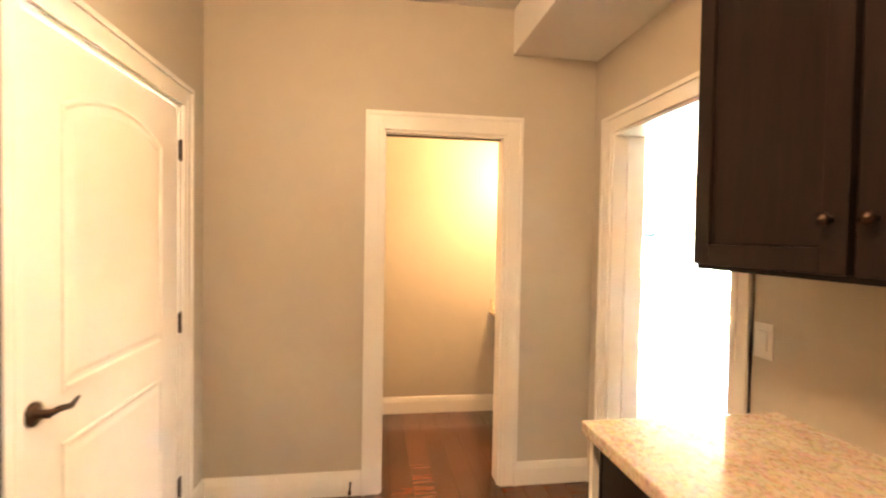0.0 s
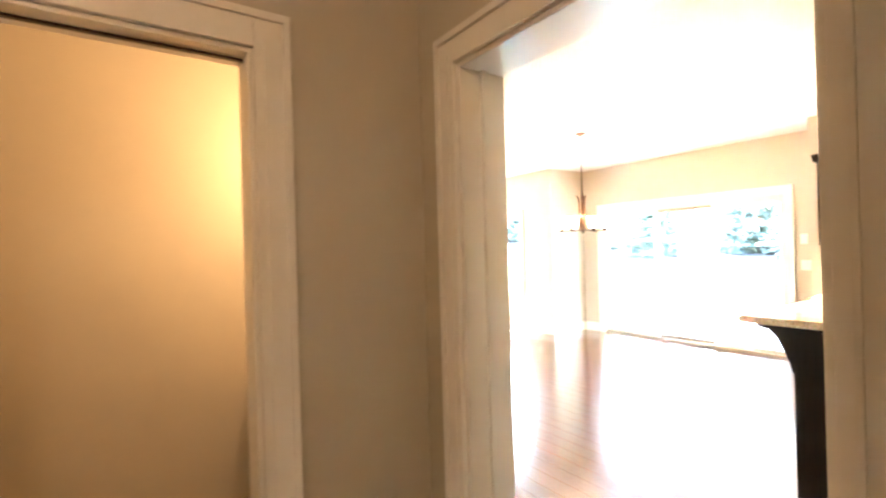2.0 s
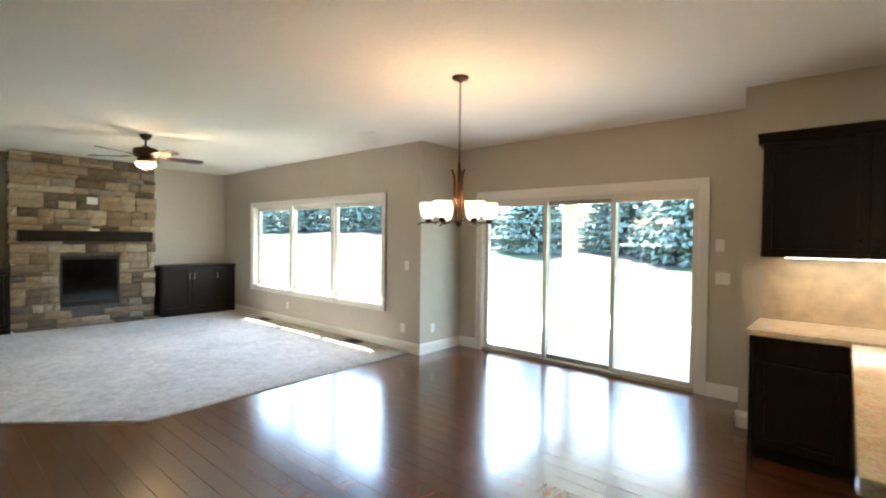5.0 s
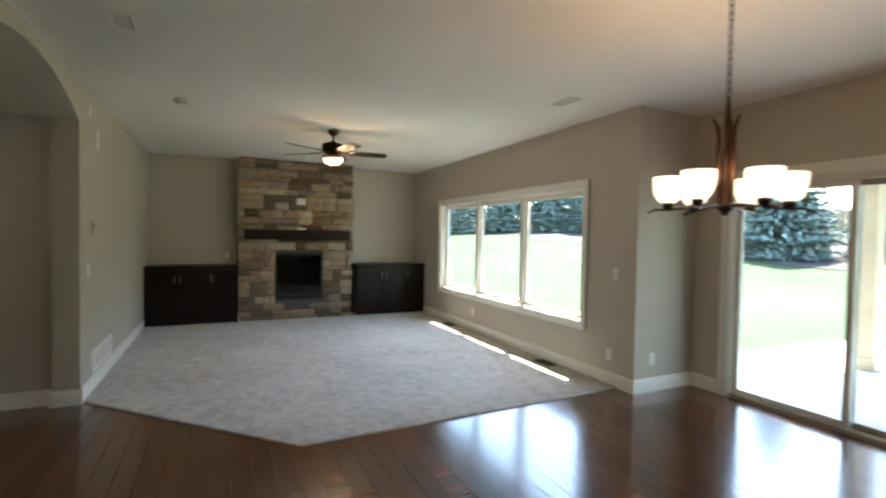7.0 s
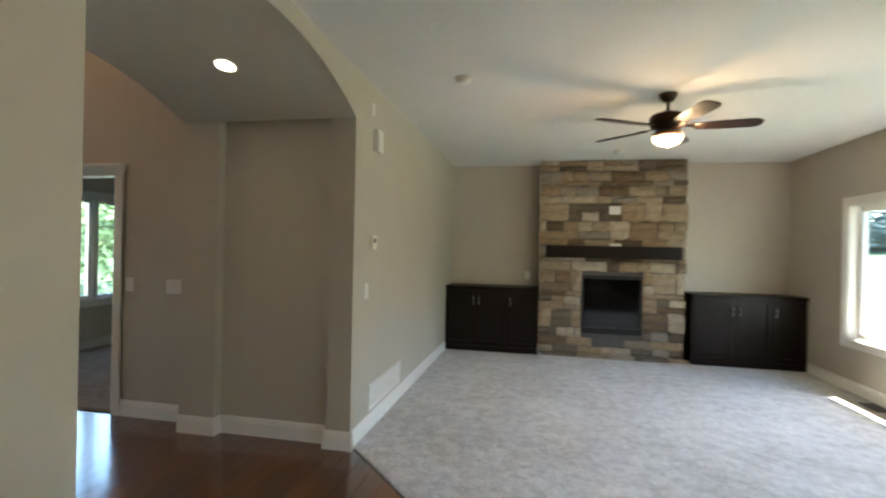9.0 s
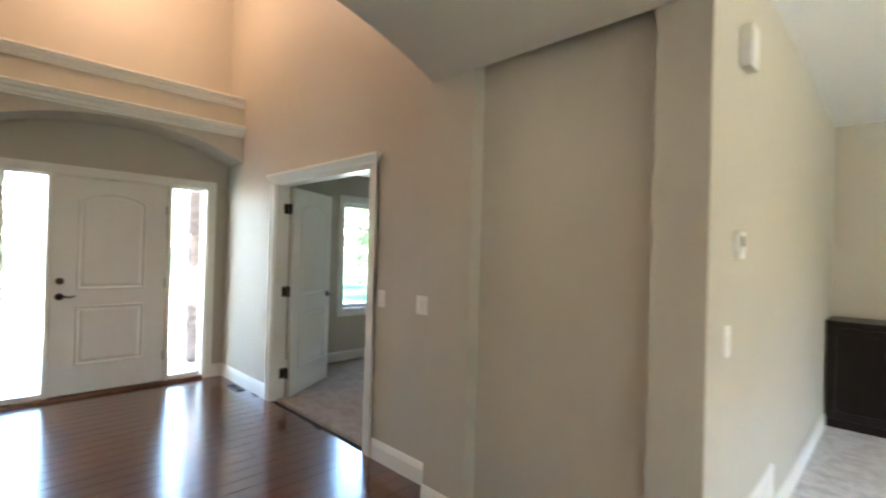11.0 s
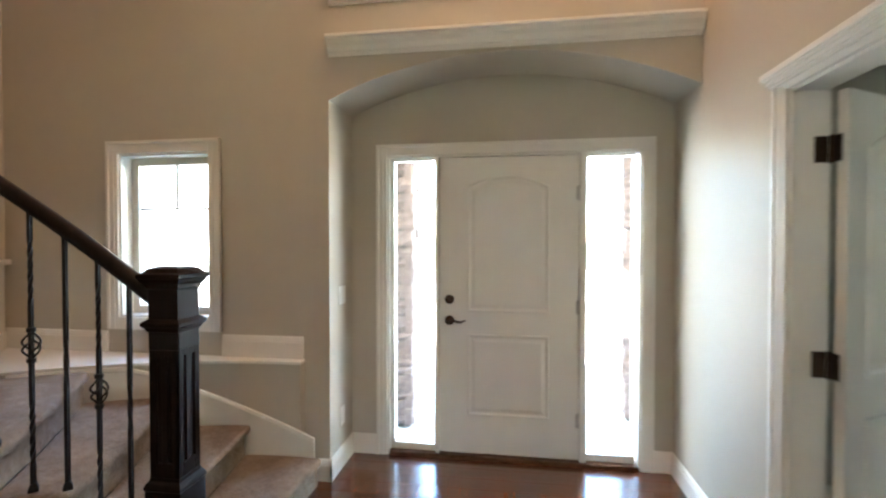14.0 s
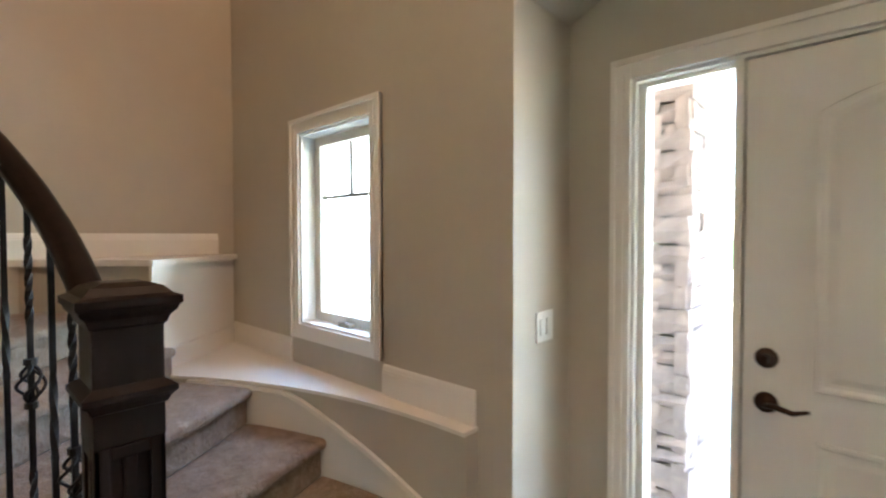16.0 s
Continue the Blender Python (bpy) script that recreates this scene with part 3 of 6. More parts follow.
crown(NY0 + 0.004, FN - 0.002, FX, 2.605, 0.112, 0.075, "white painted crown moulding above the entry arch")
crown(NY0 + 0.004, FN - 0.002, FX, 2.915, 0.1, 0.045, "white painted shelf edge moulding above the entry")
structure("plant_ledge", B(-2.49, FX, NY0, FN - 0.002, 3.0205, 3.034), TRIM, "white painted ledge top above the entry", "ledge")

# den
wall("wall_den_front", "x", -2.36, -2.20, FN + 0.12, 12.6, 0, CEIL, [(9.98, 11.28, 0.67, 2.06)])
wall("wall_den_north", "y", 12.44, 12.6, -2.36, 2.335, 0, CEIL)
structure("den_ceiling", B(-2.36, 2.335, FN + 0.12, 12.6, CEIL, CEIL + 0.1), CEILING, "white textured den ceiling", "ceiling")
for q in ((-2.2, -1.74, FN + 0.12, 12.44), (1.84, 2.3, FN + 0.12, 12.44), (-1.74, 1.84, FN + 0.12, FN + 0.58), (-1.74, 1.84, 11.98, 12.44)):
    structure("tray_soffit", B(*q, 2.43, CEIL - 0.002), CEILING, "white textured dropped border of the den tray ceiling", "ceiling")
for q in ((-1.738, -1.73, FN + 0.59, 11.97), (1.83, 1.838, FN + 0.59, 11.97), (-1.738, 1.838, FN + 0.582, FN + 0.589), (-1.738, 1.838, 11.971, 11.978)):
    structure("tray_side", B(*q, 2.431, CEIL - 0.003), WALL, "greige painted upright side of the tray ceiling", "wall")
den = thing("door_3", (-0.5, 8.68, 0), "white double door opening to the den, one leaf swung inwards", "door", kind="structure")
casing(den, "y", FN, -1, DEN[0], DEN[1], 0, 2.05, 0.082, head_extra=0.03)
casing(den, "y", FN + 0.12, 1, DEN[0], DEN[1], 0, 2.05, 0.09)
jambs(den, "y", FN, FN + 0.12, DEN[0], DEN[1], 0, 2.05)
LEAFPOSE = pose(DEN[0] + 0.042, FN + 0.15, 0, 0, 0, 31)
leaf = door_leaf(den, 0.755, 2.03)
leaf.matrix_parent_inverse = PLACE[den].inverted() @ LEAFPOSE
lever(leaf, (0.0185, 0.69, 0.96), 1, -1)
lever(leaf, (-0.0185, 0.69, 0.96), -1, -1)
for hz in (1.82, 1.03, 0.25):
    bm = bmesh.new()
    x, y = DEN[0] + 0.014, FN + 0.118
    lathe(bm, [(0.0, -0.055), (0.008, -0.05), (0.008, 0.05), (0.0, 0.055)], (x + 0.008, y + 0.008, hz), 10)
    box(bm, x, x + 0.004, y - 0.045, y, hz - 0.048, hz + 0.048)
    box(bm, x + 0.004, x + 0.05, y + 0.012, y + 0.017, hz - 0.048, hz + 0.048)
    part("hinge", bm, BRONZE, den, "dark bronze hinge")


# windows
def sash(parent, axis, x, u0, u1, z0, z1, w, d, material, muntins=(), name="sash"):
    """A framed pane at x (its middle), of depth d and face width w."""
    fr = None
    for ua, ub, za, zb in ((u0, u0 + w, z0, z1), (u1 - w, u1, z0, z1), (u0 + w, u1 - w, z0, z0 + w), (u0 + w, u1 - w, z1 - w, z1)):
        bm = bmesh.new()
        band(bm, axis, x - d / 2, 1, ua, ub, za, zb, d)
        fr = part("sash_rail", bm, material, parent)
    for m in muntins:
        bm = bmesh.new()
        if m[0] == "h":
            band(bm, axis, x - 0.008, 1, u0 + w, u1 - w, m[1] - 0.009, m[1] + 0.009, 0.016)
        else:
            band(bm, axis, x - 0.008, 1, m[1] - 0.009, m[1] + 0.009, m[2], z1 - w, 0.016)
        part("muntin", bm, BRONZEWIN, parent)
    bm = bmesh.new()
    band(bm, axis, x + 0.0095, 1, u0 + w, u1 - w, z0 + w, z1 - w, 0.004)
    g = part("pane", bm, GLASS, parent, "clear glass pane")
    g.visible_shadow = False


gwin = thing("window_1", (EX, 9.36, GW[2]), "wide three-part window with white casing and cream frames", "window", kind="structure")
casing(gwin, "x", EX, -1, *GW, 0.085, bottom=True)
jambs(gwin, "x", EX, EX + 0.16, *GW, sill=True)
span = (GW[1] - GW[0] - 0.028) / 3
for k in range(3):
    a = GW[0] + 0.014 + k * span
    sash(gwin, "x", EX + 0.105, a + 0.004, a + span - 0.004, GW[2] + 0.014, GW[3] - 0.014, 0.062, 0.05, VINYL)
for k in (1, 2):
    a = GW[0] + 0.014 + k * span
    part("mullion", B(EX + 0.045, EX + 0.08, a - 0.04, a + 0.04, GW[2] + 0.014, GW[3] - 0.014, bevel=0.003), VINYL, gwin)

kwin = thing("window_2", (KX, 1.2, KW[2]), "white cased kitchen window over the sink", "window", kind="structure")
casing(kwin, "x", KX, -1, *KW, 0.085, bottom=True)
jambs(kwin, "x", KX, KX + 0.16, *KW, sill=True)
sash(kwin, "x", KX + 0.1, KW[0] + 0.014, KW[1] - 0.014, KW[2] + 0.014, KW[3] - 0.014, 0.055, 0.05, VINYL)

fwin = thing("window_3", (FX, 5.37, FW[2]), "white cased casement window with tan sash and muntin bars", "window", kind="structure")
casing(fwin, "x", FX, 1, *FW, 0.08, bottom=True)
jambs(fwin, "x", FX - 0.16, FX, *FW, sill=True)
sash(fwin, "x", FX - 0.115, FW[0] + 0.014, FW[1] - 0.014, FW[2] + 0.014, FW[3] - 0.014, 0.05, 0.05, TANCLAD, (("h", 1.70), ("v", 5.375, 1.70)))
bm = B(FX - 0.09, FX - 0.05, 5.33, 5.43, FW[2] + 0.014, FW[2] + 0.034, bevel=0.005)
tube(bm, [(FX - 0.07, 5.40, FW[2] + 0.03), (FX - 0.04, 5.41, FW[2] + 0.045), (FX - 0.035, 5.36, FW[2] + 0.04)], 0.006)
part("crank", bm, BRONZEWIN, fwin, "tan window crank handle")

dwin = thing("window_4", (-2.2, 10.6, 0.7), "white cased twin casement window in the den", "window", kind="structure")
casing(dwin, "x", -2.20, 1, 9.98, 11.28, 0.67, 2.06, 0.085, bottom=True)
jambs(dwin, "x", -2.36, -2.20, 9.98, 11.28, 0.67, 2.06, sill=True)
for a, b in ((9.994, 10.605), (10.665, 11.266)):
    sash(dwin, "x", -2.29, a, b, 0.684, 2.046, 0.045, 0.05, TANCLAD, (("h", 1.68),))
part("mullion", B(-2.31, -2.23, 10.605, 10.665, 0.684, 2.046), TANCLAD, dwin)

# patio door
slider = thing("patio_door", (SX, 5.08, 0), "three-panel sliding glass patio door in white casing", "sliding door", kind="structure")
casing(slider, "x", SX, -1, SLY[0], SLY[1], 0, 2.045, 0.092)
jambs(slider, "x", SX, SX + 0.16, SLY[0], SLY[1], 0, 2.045)
part("track_sill", B(SX - 0.004, SX + 0.17, SLY[0] + 0.014, SLY[1] - 0.014, 0.0, 0.035, bevel=0.004), BRONZEWIN, slider, "tan metal track sill")
part("head_track", B(SX + 0.02, SX + 0.15, SLY[0] + 0.014, SLY[1] - 0.014, 1.985, 2.031), VINYL, slider)
for k, (a, b) in enumerate(((3.779, 4.655), (4.605, 5.505), (5.455, 6.386))):
    sash(slider, "x", SX + (0.06, 0.108, 0.06)[k], a, b, 0.035, 1.985, 0.05, 0.044, VINYL if k != 1 else BRONZEWIN)
bm = B(SX + 0.01, SX + 0.03, 3.79, 3.82, 0.92, 1.16, bevel=0.006)
tube(bm, [(SX + 0.02, 3.805, 1.13), (SX - 0.025, 3.805, 1.12), (SX - 0.025, 3.805, 0.97), (SX + 0.02, 3.805, 0.95)], 0.008)
part("pull_handle", bm, VINYL, slider, "cream pull handle")

# entry door with sidelights
ED = -2.5
entry = thing("front_door", (ED, 7.58, 0), "white two-panel front door between two tall sidelights", "door", kind="structure")
casing(entry, "x", ED, 1, 6.745, 8.425, 0, DTOP + 0.02, 0.075)
jambs(entry, "x", -2.65, ED, 6.745, 8.425, 0, DTOP + 0.02)
for a, b in ((SLL[1] - 0.004, DOORY[0] - 0.003), (DOORY[1] + 0.003, SLR[0] + 0.004)):
    part("mullion_post", B(-2.64, ED + 0.006, a, b, 0.03, DTOP + 0.006, bevel=0.003), TRIM, entry)
part("threshold", B(-2.65, ED + 0.02, 6.76, 8.41, 0, 0.03, bevel=0.004), COPPERY, entry, "bronze metal threshold")
for a, b in (SLL, SLR):
    for u0, u1, z0, z1 in ((a - 0.016, a + 0.012, 0.03, DTOP + 0.006), (b - 0.012, b - 0.004, 0.03, DTOP + 0.006), (a + 0.012, b - 0.012, 0.03, 0.075), (a + 0.012, b - 0.012, DTOP - 0.01, DTOP + 0.006)):
        part("sidelight_rail", B(-2.6, -2.53, u0, u1, z0, z1), TRIM, entry)
    g = part("pane", B(-2.568, -2.562, a + 0.012, b - 0.012, 0.075, DTOP - 0.01), GLASS, entry, "clear sidelight glass")
    g.visible_shadow = False
leaf = door_leaf(entry, DOORY[1] - DOORY[0] - 0.006, DTOP - 0.028, margin=0.155)
leaf.matrix_parent_inverse = PLACE[entry].inverted() @ pose(ED - 0.025, DOORY[0] + 0.003, 0.028)
lever(entry, (ED - 0.008, 7.178, 0.945), 1, 1)
bm = lathe(bmesh.new(), [(0.032, 0), (0.032, 0.008), (0.026, 0.014), (0.012, 0.016), (0.0, 0.016)], (ED - 0.008, 7.178, 1.088), 20, "x")
box(bm, ED + 0.006, ED + 0.024, 7.170, 7.186, 1.075, 1.101, bevel=0.002)
part("deadbolt", bm, BRONZE, entry, "dark bronze deadbolt turn")
# Unseen strips added behind the leaf to stop daylight leaking round it.
for a, b, z0, z1 in ((DOORY[0] - 0.02, DOORY[0] + 0.02, 0.03, 2.062), (DOORY[1] - 0.02, DOORY[1] + 0.02, 0.03, 2.062), (DOORY[0] + 0.02, DOORY[1] - 0.02, 2.035, 2.062), (DOORY[0] + 0.02, DOORY[1] - 0.02, 0.029, 0.06)):
    part("gap_strip", B(-2.566, -2.5435, a, b, z0, z1), TRIM, entry)
for hz in (1.80, 1.05, 0.30):
    hinge(entry, ED - 0.004, DOORY[1] - 0.002, hz, STEEL)

# skirting
for a in (("y", 2.796, -1, -0.08, PDX0 - 0.1), ("y", 2.796, -1, PDX1 + 0.1, 2.1), ("x", -0.08, 1, 2.606, 2.796), ("y", 3.97, -1, 0.5, 1.86), ("x", 0.5, 1, 2.916, 3.97),
          ("x", SX, -1, 3.30, SLY[0] - 0.093), ("x", SX, -1, SLY[1] + 0.093, RETY), ("y", RETY, -1, EX + 0.0, SX), ("x", EX, -1, RETY - 0.016, 11.93), ("y", 3.30, 1, KX - 0.016, SX), ("x", KX, -1, 3.17, 3.316),
          ("x", 2.455, 1, 8.456, 11.93), ("x", 2.275, 1, 2.70, 6.10), ("x", ASX, 1, 6.10, ASY + 0.016), ("y", ASY, 1, AX0, ASX + 0.016), ("y", AY1, -1, 2.26, 2.471), ("y", 8.52, -1, 1.34, 2.26), ("x", 2.26, -1, AY1 - 0.016, 8.504), ("y", AY1, -1, AX0, 1.34), ("x", 1.34, 1, AY1 - 0.016, 8.504), ("x", AX0, -1, AY1, FN),
          ("y", FN, -1, DEN[1] + 0.084, AX0), ("y", FN, -1, -2.5, DEN[0] - 0.084), ("x", ED, 1, NY0, 6.668), ("x", ED, 1, 8.502, FN), ("y", NY0, 1, -2.5, FX + 0.016), ("x", FX, 1, 6.41, NY0 + 0.016),
          ("x", -2.2, 1, FN + 0.12, 12.44), ("y", 12.44, -1, -2.2, 2.3)):
    baseboard(*a)

# ground floor sheet under the planks and carpets
structure("floor_base", B(-2.65, 8.05, -1.72, 12.6, -0.12, -0.014), SUBFLOOR, "dark subfloor between the planks", "floor")
cp = [(2.455, 8.50), (4.04, 6.885), (7.12, 6.985), (7.12, 12.44), (2.455, 12.44)]
structure("carpet", prism(bmesh.new(), cp, "z", -0.013, 0.014), CARPET, "light grey-beige plush carpet across the great room", "carpet")
structure("den_carpet", B(-2.2, 2.3, FN + 0.06, 12.44, -0.013, 0.014), STAIRCARPET, "tan plush carpet in the den", "carpet")

# ---- fireplace ----
FPX0, FPX1, FPY = 3.785, 5.71, 12.05
FB = (4.372, 5.172, 0.335, 1.148)
rnd = random.Random(5)
fp = thing("fireplace", ((FPX0 + FPX1) / 2, 12.2, 0), "floor-to-ceiling stacked stone fireplace with a black firebox", "fireplace")
core = wall_mesh("y", FPY + 0.045, 12.438, FPX0 + 0.03, FPX1 - 0.03, 0, CEIL - 0.004, [(FB[0], FB[1], FB[2], FB[3])])
part("mortar_core", core, MORTAR, fp, "mortar bed darkened for the shadow in the joints")


def stone_block(w, h, d, seed):
    """A split-face block, its front at y = 0, with a chipped outline; 12 to 44 triangles."""
    r = random.Random(seed)
    bm = bmesh.new()
    j = min(w, h) * 0.17
    nx = 3 if w > 0.22 else 2
    grid = []
    for iz in range(3):
        row = []
        for ix in range(nx + 1):
            u, v = ix / nx, iz / 2
            edge = ix in (0, nx) or iz in (0, 2)
            y = (0.012 + r.random() * 0.006) if edge else -r.random() * 0.012
            row.append(bm.verts.new((u * w + (r.random() - 0.5) * j * (1 if 0 < ix < nx else 0.6), y, v * h + (r.random() - 0.5) * j * 0.7)))
        grid.append(row)
    for iz in range(2):
        for ix in range(nx):
            bm.faces.new((grid[iz][ix], grid[iz][ix + 1], grid[iz + 1][ix + 1], grid[iz + 1][ix]))
    rim = grid[0] + [grid[1][-1]] + grid[2][::-1] + [grid[1][0]]
    back = [bm.verts.new((p.co.x, d, p.co.z)) for p in rim]
    n = len(rim)
    for k in range(n):
        bm.faces.new((rim[k], back[k], back[(k + 1) % n], rim[(k + 1) % n]))
    return mesh_of("stone", bm, STONE)


def lay_stones(parent, x0, x1, z0, z1, place, holes=(), rows=(0.07, 0.1, 0.14, 0.19, 0.25, 0.29), seed=3, lengths=(0.16, 0.48)):
    """Random ashlar courses between x0..x1 and z0..z1; place(u, z) gives each block's pose."""
    r = random.Random(seed)
    z = z0
    k = 0
    while z < z1 - 0.02:
        h = r.choice(rows)
        if z1 - z - h < 0.06:
            h = z1 - z
        u = x0 - (0.02 if r.random() < 0.5 else 0.0)
        while u < x1 - 0.02:
            w = r.uniform(*lengths)
            end = x1 + (0.012 if r.random() < 0.5 else 0.0)
            if end - u - w < 0.1:
                w = end - u
            pieces = [(u, u + w, z, z + h)]
            if h > 0.14 and r.random() < (0.7 if h < 0.25 or w > 0.33 else 0.3):
                m = h * r.uniform(0.4, 0.6)
                e = u + w * r.uniform(0.3, 0.7)
                pieces = [(u, u + w, z, z + m)] + ([(u, e, z + m, z + h), (e, u + w, z + m, z + h)] if w > 0.34 and r.random() < 0.6 else [(u, u + w, z + m, z + h)])
            for a, b, c, d in pieces:
                for ha, hb, hc, hd in holes:
                    if c < hd - 0.01 and d > hc + 0.01 and a < hb and b > ha:
                        if a < ha and b > hb:
                            pieces.append((hb, b, c, d))
                        if a < ha:
                            b = ha
                        elif b > hb:
                            a = hb
                        else:
                            b = a
                if b - a < 0.03:
                    continue
                k += 1
                ob = new("stone", stone_block(b - a - 0.009, d - c - 0.009, 0.07, seed * 1000 + k))
                ob.parent = parent
                ob.matrix_parent_inverse = PLACE[parent].inverted()
                ob.matrix_basis = place(a + 0.0045, c + 0.0045, r)
            u += w
        z += h


lay_stones(fp, FPX0, FPX1, 0.05, CEIL - 0.01, lambda u, z, r: pose(u, FPY - r.random() ** 2 * 0.05, z), [FB])
for side, x in ((1, FPX1), (-1, FPX0)):
    turn = 90 if side > 0 else -90
    zs = 0.95
    r2 = random.Random(8 + side)
    while zs < CEIL - 0.05:
        hh = r2.choice((0.08, 0.11, 0.14))
        hh = min(hh, CEIL - 0.01 - zs)
        ob = new("stone", stone_block(0.36, hh - 0.008, 0.06, int(zs * 1000) + side))
        ob.parent = fp
        ob.matrix_parent_inverse = PLACE[fp].inverted()
        ob.matrix_basis = pose(x, FPY + 0.02, zs, 0, 0, 90) if side > 0 else pose(x, FPY + 0.38, zs, 0, 0, -90)
        zs += hh
fire = part("firebox", bmesh.new(), None, fp)
fire.data.materials.append(BLACK)
bm = bmesh.new()
a, b, c, d = FB
for q in ((a, b, FPY + 0.0, FPY + 0.03, c, c + 0.085), (a, b, FPY, FPY + 0.03, d - 0.05, d), (a, a + 0.03, FPY, FPY + 0.03, c + 0.085, d - 0.05), (b - 0.03, b, FPY, FPY + 0.03, c + 0.085, d - 0.05)):
    box(bm, *q, bevel=0.004)
part("firebox_surround", bm, BLACK, fire, "matt black metal surround")
part("firebox_back", B(a, b, FPY + 0.30, FPY + 0.32, c, d), BLACK, fire)
part("firebox_glass", B(a + 0.03, b - 0.03, FPY + 0.018, FPY + 0.023, c + 0.085, d - 0.05), FIREGLASS, fire, "dark glass front")
for k in range(3):
    part("louvre", B(a + 0.03, b - 0.03, FPY - 0.004, FPY + 0.004, c + 0.012 + k * 0.025, c + 0.026 + k * 0.025, bevel=0.002), BLACK, fire)
part("mantel", B(3.865, 5.62, 11.87, FPY + 0.03, 1.385, 1.555, bevel=0.012), ESPRESSO, fp, "dark stained solid wood mantel beam")
hr = random.Random(2)
u = FPX0 + 0.05
while u < 5.74:
    w = hr.uniform(0.28, 0.5)
    w = min(w, 5.76 - u)
    if w > 0.08:
        part("hearth_stone", B(u, u + w - 0.008, 11.93 + hr.random() * 0.03, FPY + 0.04, 0.002, 0.048, bevel=0.008), STONE, fp, "thin grey hearth stone")
    u += w
plate("wall_outlet", "y", FPY - 0.02, -1, 4.79, 2.05, 0.15, 0.115, 2, "outlet", "white double outlet plate on the stone chimney breast")
card = mono("card", B(4.72, 4.86, 11.90, 11.93, 1.556, 1.592, bevel=0.002), PLASTIC, "small white card lying on the dark mantel", "card")


# ---- cabinets ----
def shaker_door(parent, axis, plane, side, u0, u1, z0, z1, handle=None, t=0.02, rail=0.058, name="cabinet_door", knob=False):
    bm = bmesh.new()
    for ua, ub, za, zb in ((u0, u0 + rail, z0, z1), (u1 - rail, u1, z0, z1), (u0 + rail, u1 - rail, z0, z0 + rail), (u0 + rail, u1 - rail, z1 - rail, z1)):
        band(bm, axis, plane, side, ua, ub, za, zb, t)
    d = part(name, bm, ESPRESSO, parent)
    bm = bmesh.new()
    band(bm, axis, plane, side, u0 + rail, u1 - rail, z0 + rail, z1 - rail, t * 0.45)
    part("door_panel", bm, ESPRESSO, d)
    if handle:
        hu, hz = handle
        f = plane + side * t
        bm = bmesh.new()

        def at(du, dz, out):
            return (f + side * out, hu + du, hz + dz) if axis == "x" else (hu + du, f + side * out, hz + dz)
        if knob:
            lathe(bm, [(0.0075, 0), (0.006, side * 0.012), (0.014, side * 0.018), (0.0155, side * 0.026), (0.0, side * 0.032)], at(0, 0, 0), 14, axis)
            part("knob", bm, BRONZE, d, "dark bronze knob", True)
        else:
            tube(bm, [at(0, -0.055, 0), at(0, -0.05, 0.022), at(0, -0.02, 0.03), at(0, 0.02, 0.03), at(0, 0.05, 0.022), at(0, 0.055, 0)], 0.006, 8)
            part("handle", bm, STEEL, d, "dull nickel pull handle", True)
    return d


def low_cabinet(x0, x1, splits, handles, label):
    ob = thing("media_cabinet", ((x0 + x1) / 2, 12.15, 0), label, "cabinet", "cabinets beside the fireplace")
    y = 11.955
    part("body", B(x0, x1, y, 12.43, 0.03, 0.905, bevel=0.002), ESPRESSO, ob)
    part("plinth", B(x0, x1, y - 0.012, 12.43, 0.012, 0.09, bevel=0.003), ESPRESSO, ob)
    part("top", B(x0, x1, y - 0.035, 12.43, 0.905, 0.945, bevel=0.006), ESPRESSO, ob, "dark stained wooden top")
    for (a, b), h in zip(splits, handles):
        shaker_door(ob, "y", y, -1, a, b, 0.10, 0.885, h)
    return ob


low_cabinet(2.46, 3.78, ((2.475, 2.905), (2.91, 3.34), (3.345, 3.77)), ((2.87, 0.74), (2.95, 0.74), (3.39, 0.74)), "espresso-stained low cabinet with three doors against the north wall")
low_cabinet(5.76, 7.115, ((5.79, 6.29), (6.295, 6.715), (6.72, 7.10)), ((6.25, 0.74), (6.335, 0.74), (6.755, 0.74)), "espresso-stained low cabinet with nickel pulls beside the window")


# ---- ceiling fan ----
FC = Vector((4.76, 9.31, 0))
fan = thing("ceiling_fan", (FC.x, FC.y, CEIL), "bronze five-blade ceiling fan with a lit amber bowl", "ceiling fan")
part("canopy", lathe(bmesh.new(), [(0.0, 2.69), (0.035, 2.69), (0.05, 2.705), (0.068, 2.735), (0.07, CEIL - 0.001)], FC, 28), BRONZE, fan, "", True)
part("downrod", lathe(bmesh.new(), [(0.0125, 2.60), (0.0125, 2.70)], FC, 14), BRONZE, fan, "", True)
part("motor", lathe(bmesh.new(), [(0.0, 2.452), (0.075, 2.452), (0.085, 2.47), (0.125, 2.485), (0.138, 2.51), (0.138, 2.565), (0.12, 2.585), (0.06, 2.598), (0.03, 2.62), (0.0, 2.62)], FC, 32), BRONZE, fan, "dark bronze motor housing", True)
part("fitter", lathe(bmesh.new(), [(0.0, 2.405), (0.105, 2.405), (0.118, 2.42), (0.118, 2.432), (0.09, 2.452), (0.0, 2.452)], FC, 32), COPPERY, fan, "", True)
part("bowl", lathe(bmesh.new(), [(0.0, 2.332), (0.03, 2.334), (0.075, 2.35), (0.105, 2.376), (0.116, 2.405), (0.112, 2.406), (0.0, 2.407)], FC, 32), FANGLASS, fan, "lit amber glass bowl", True)
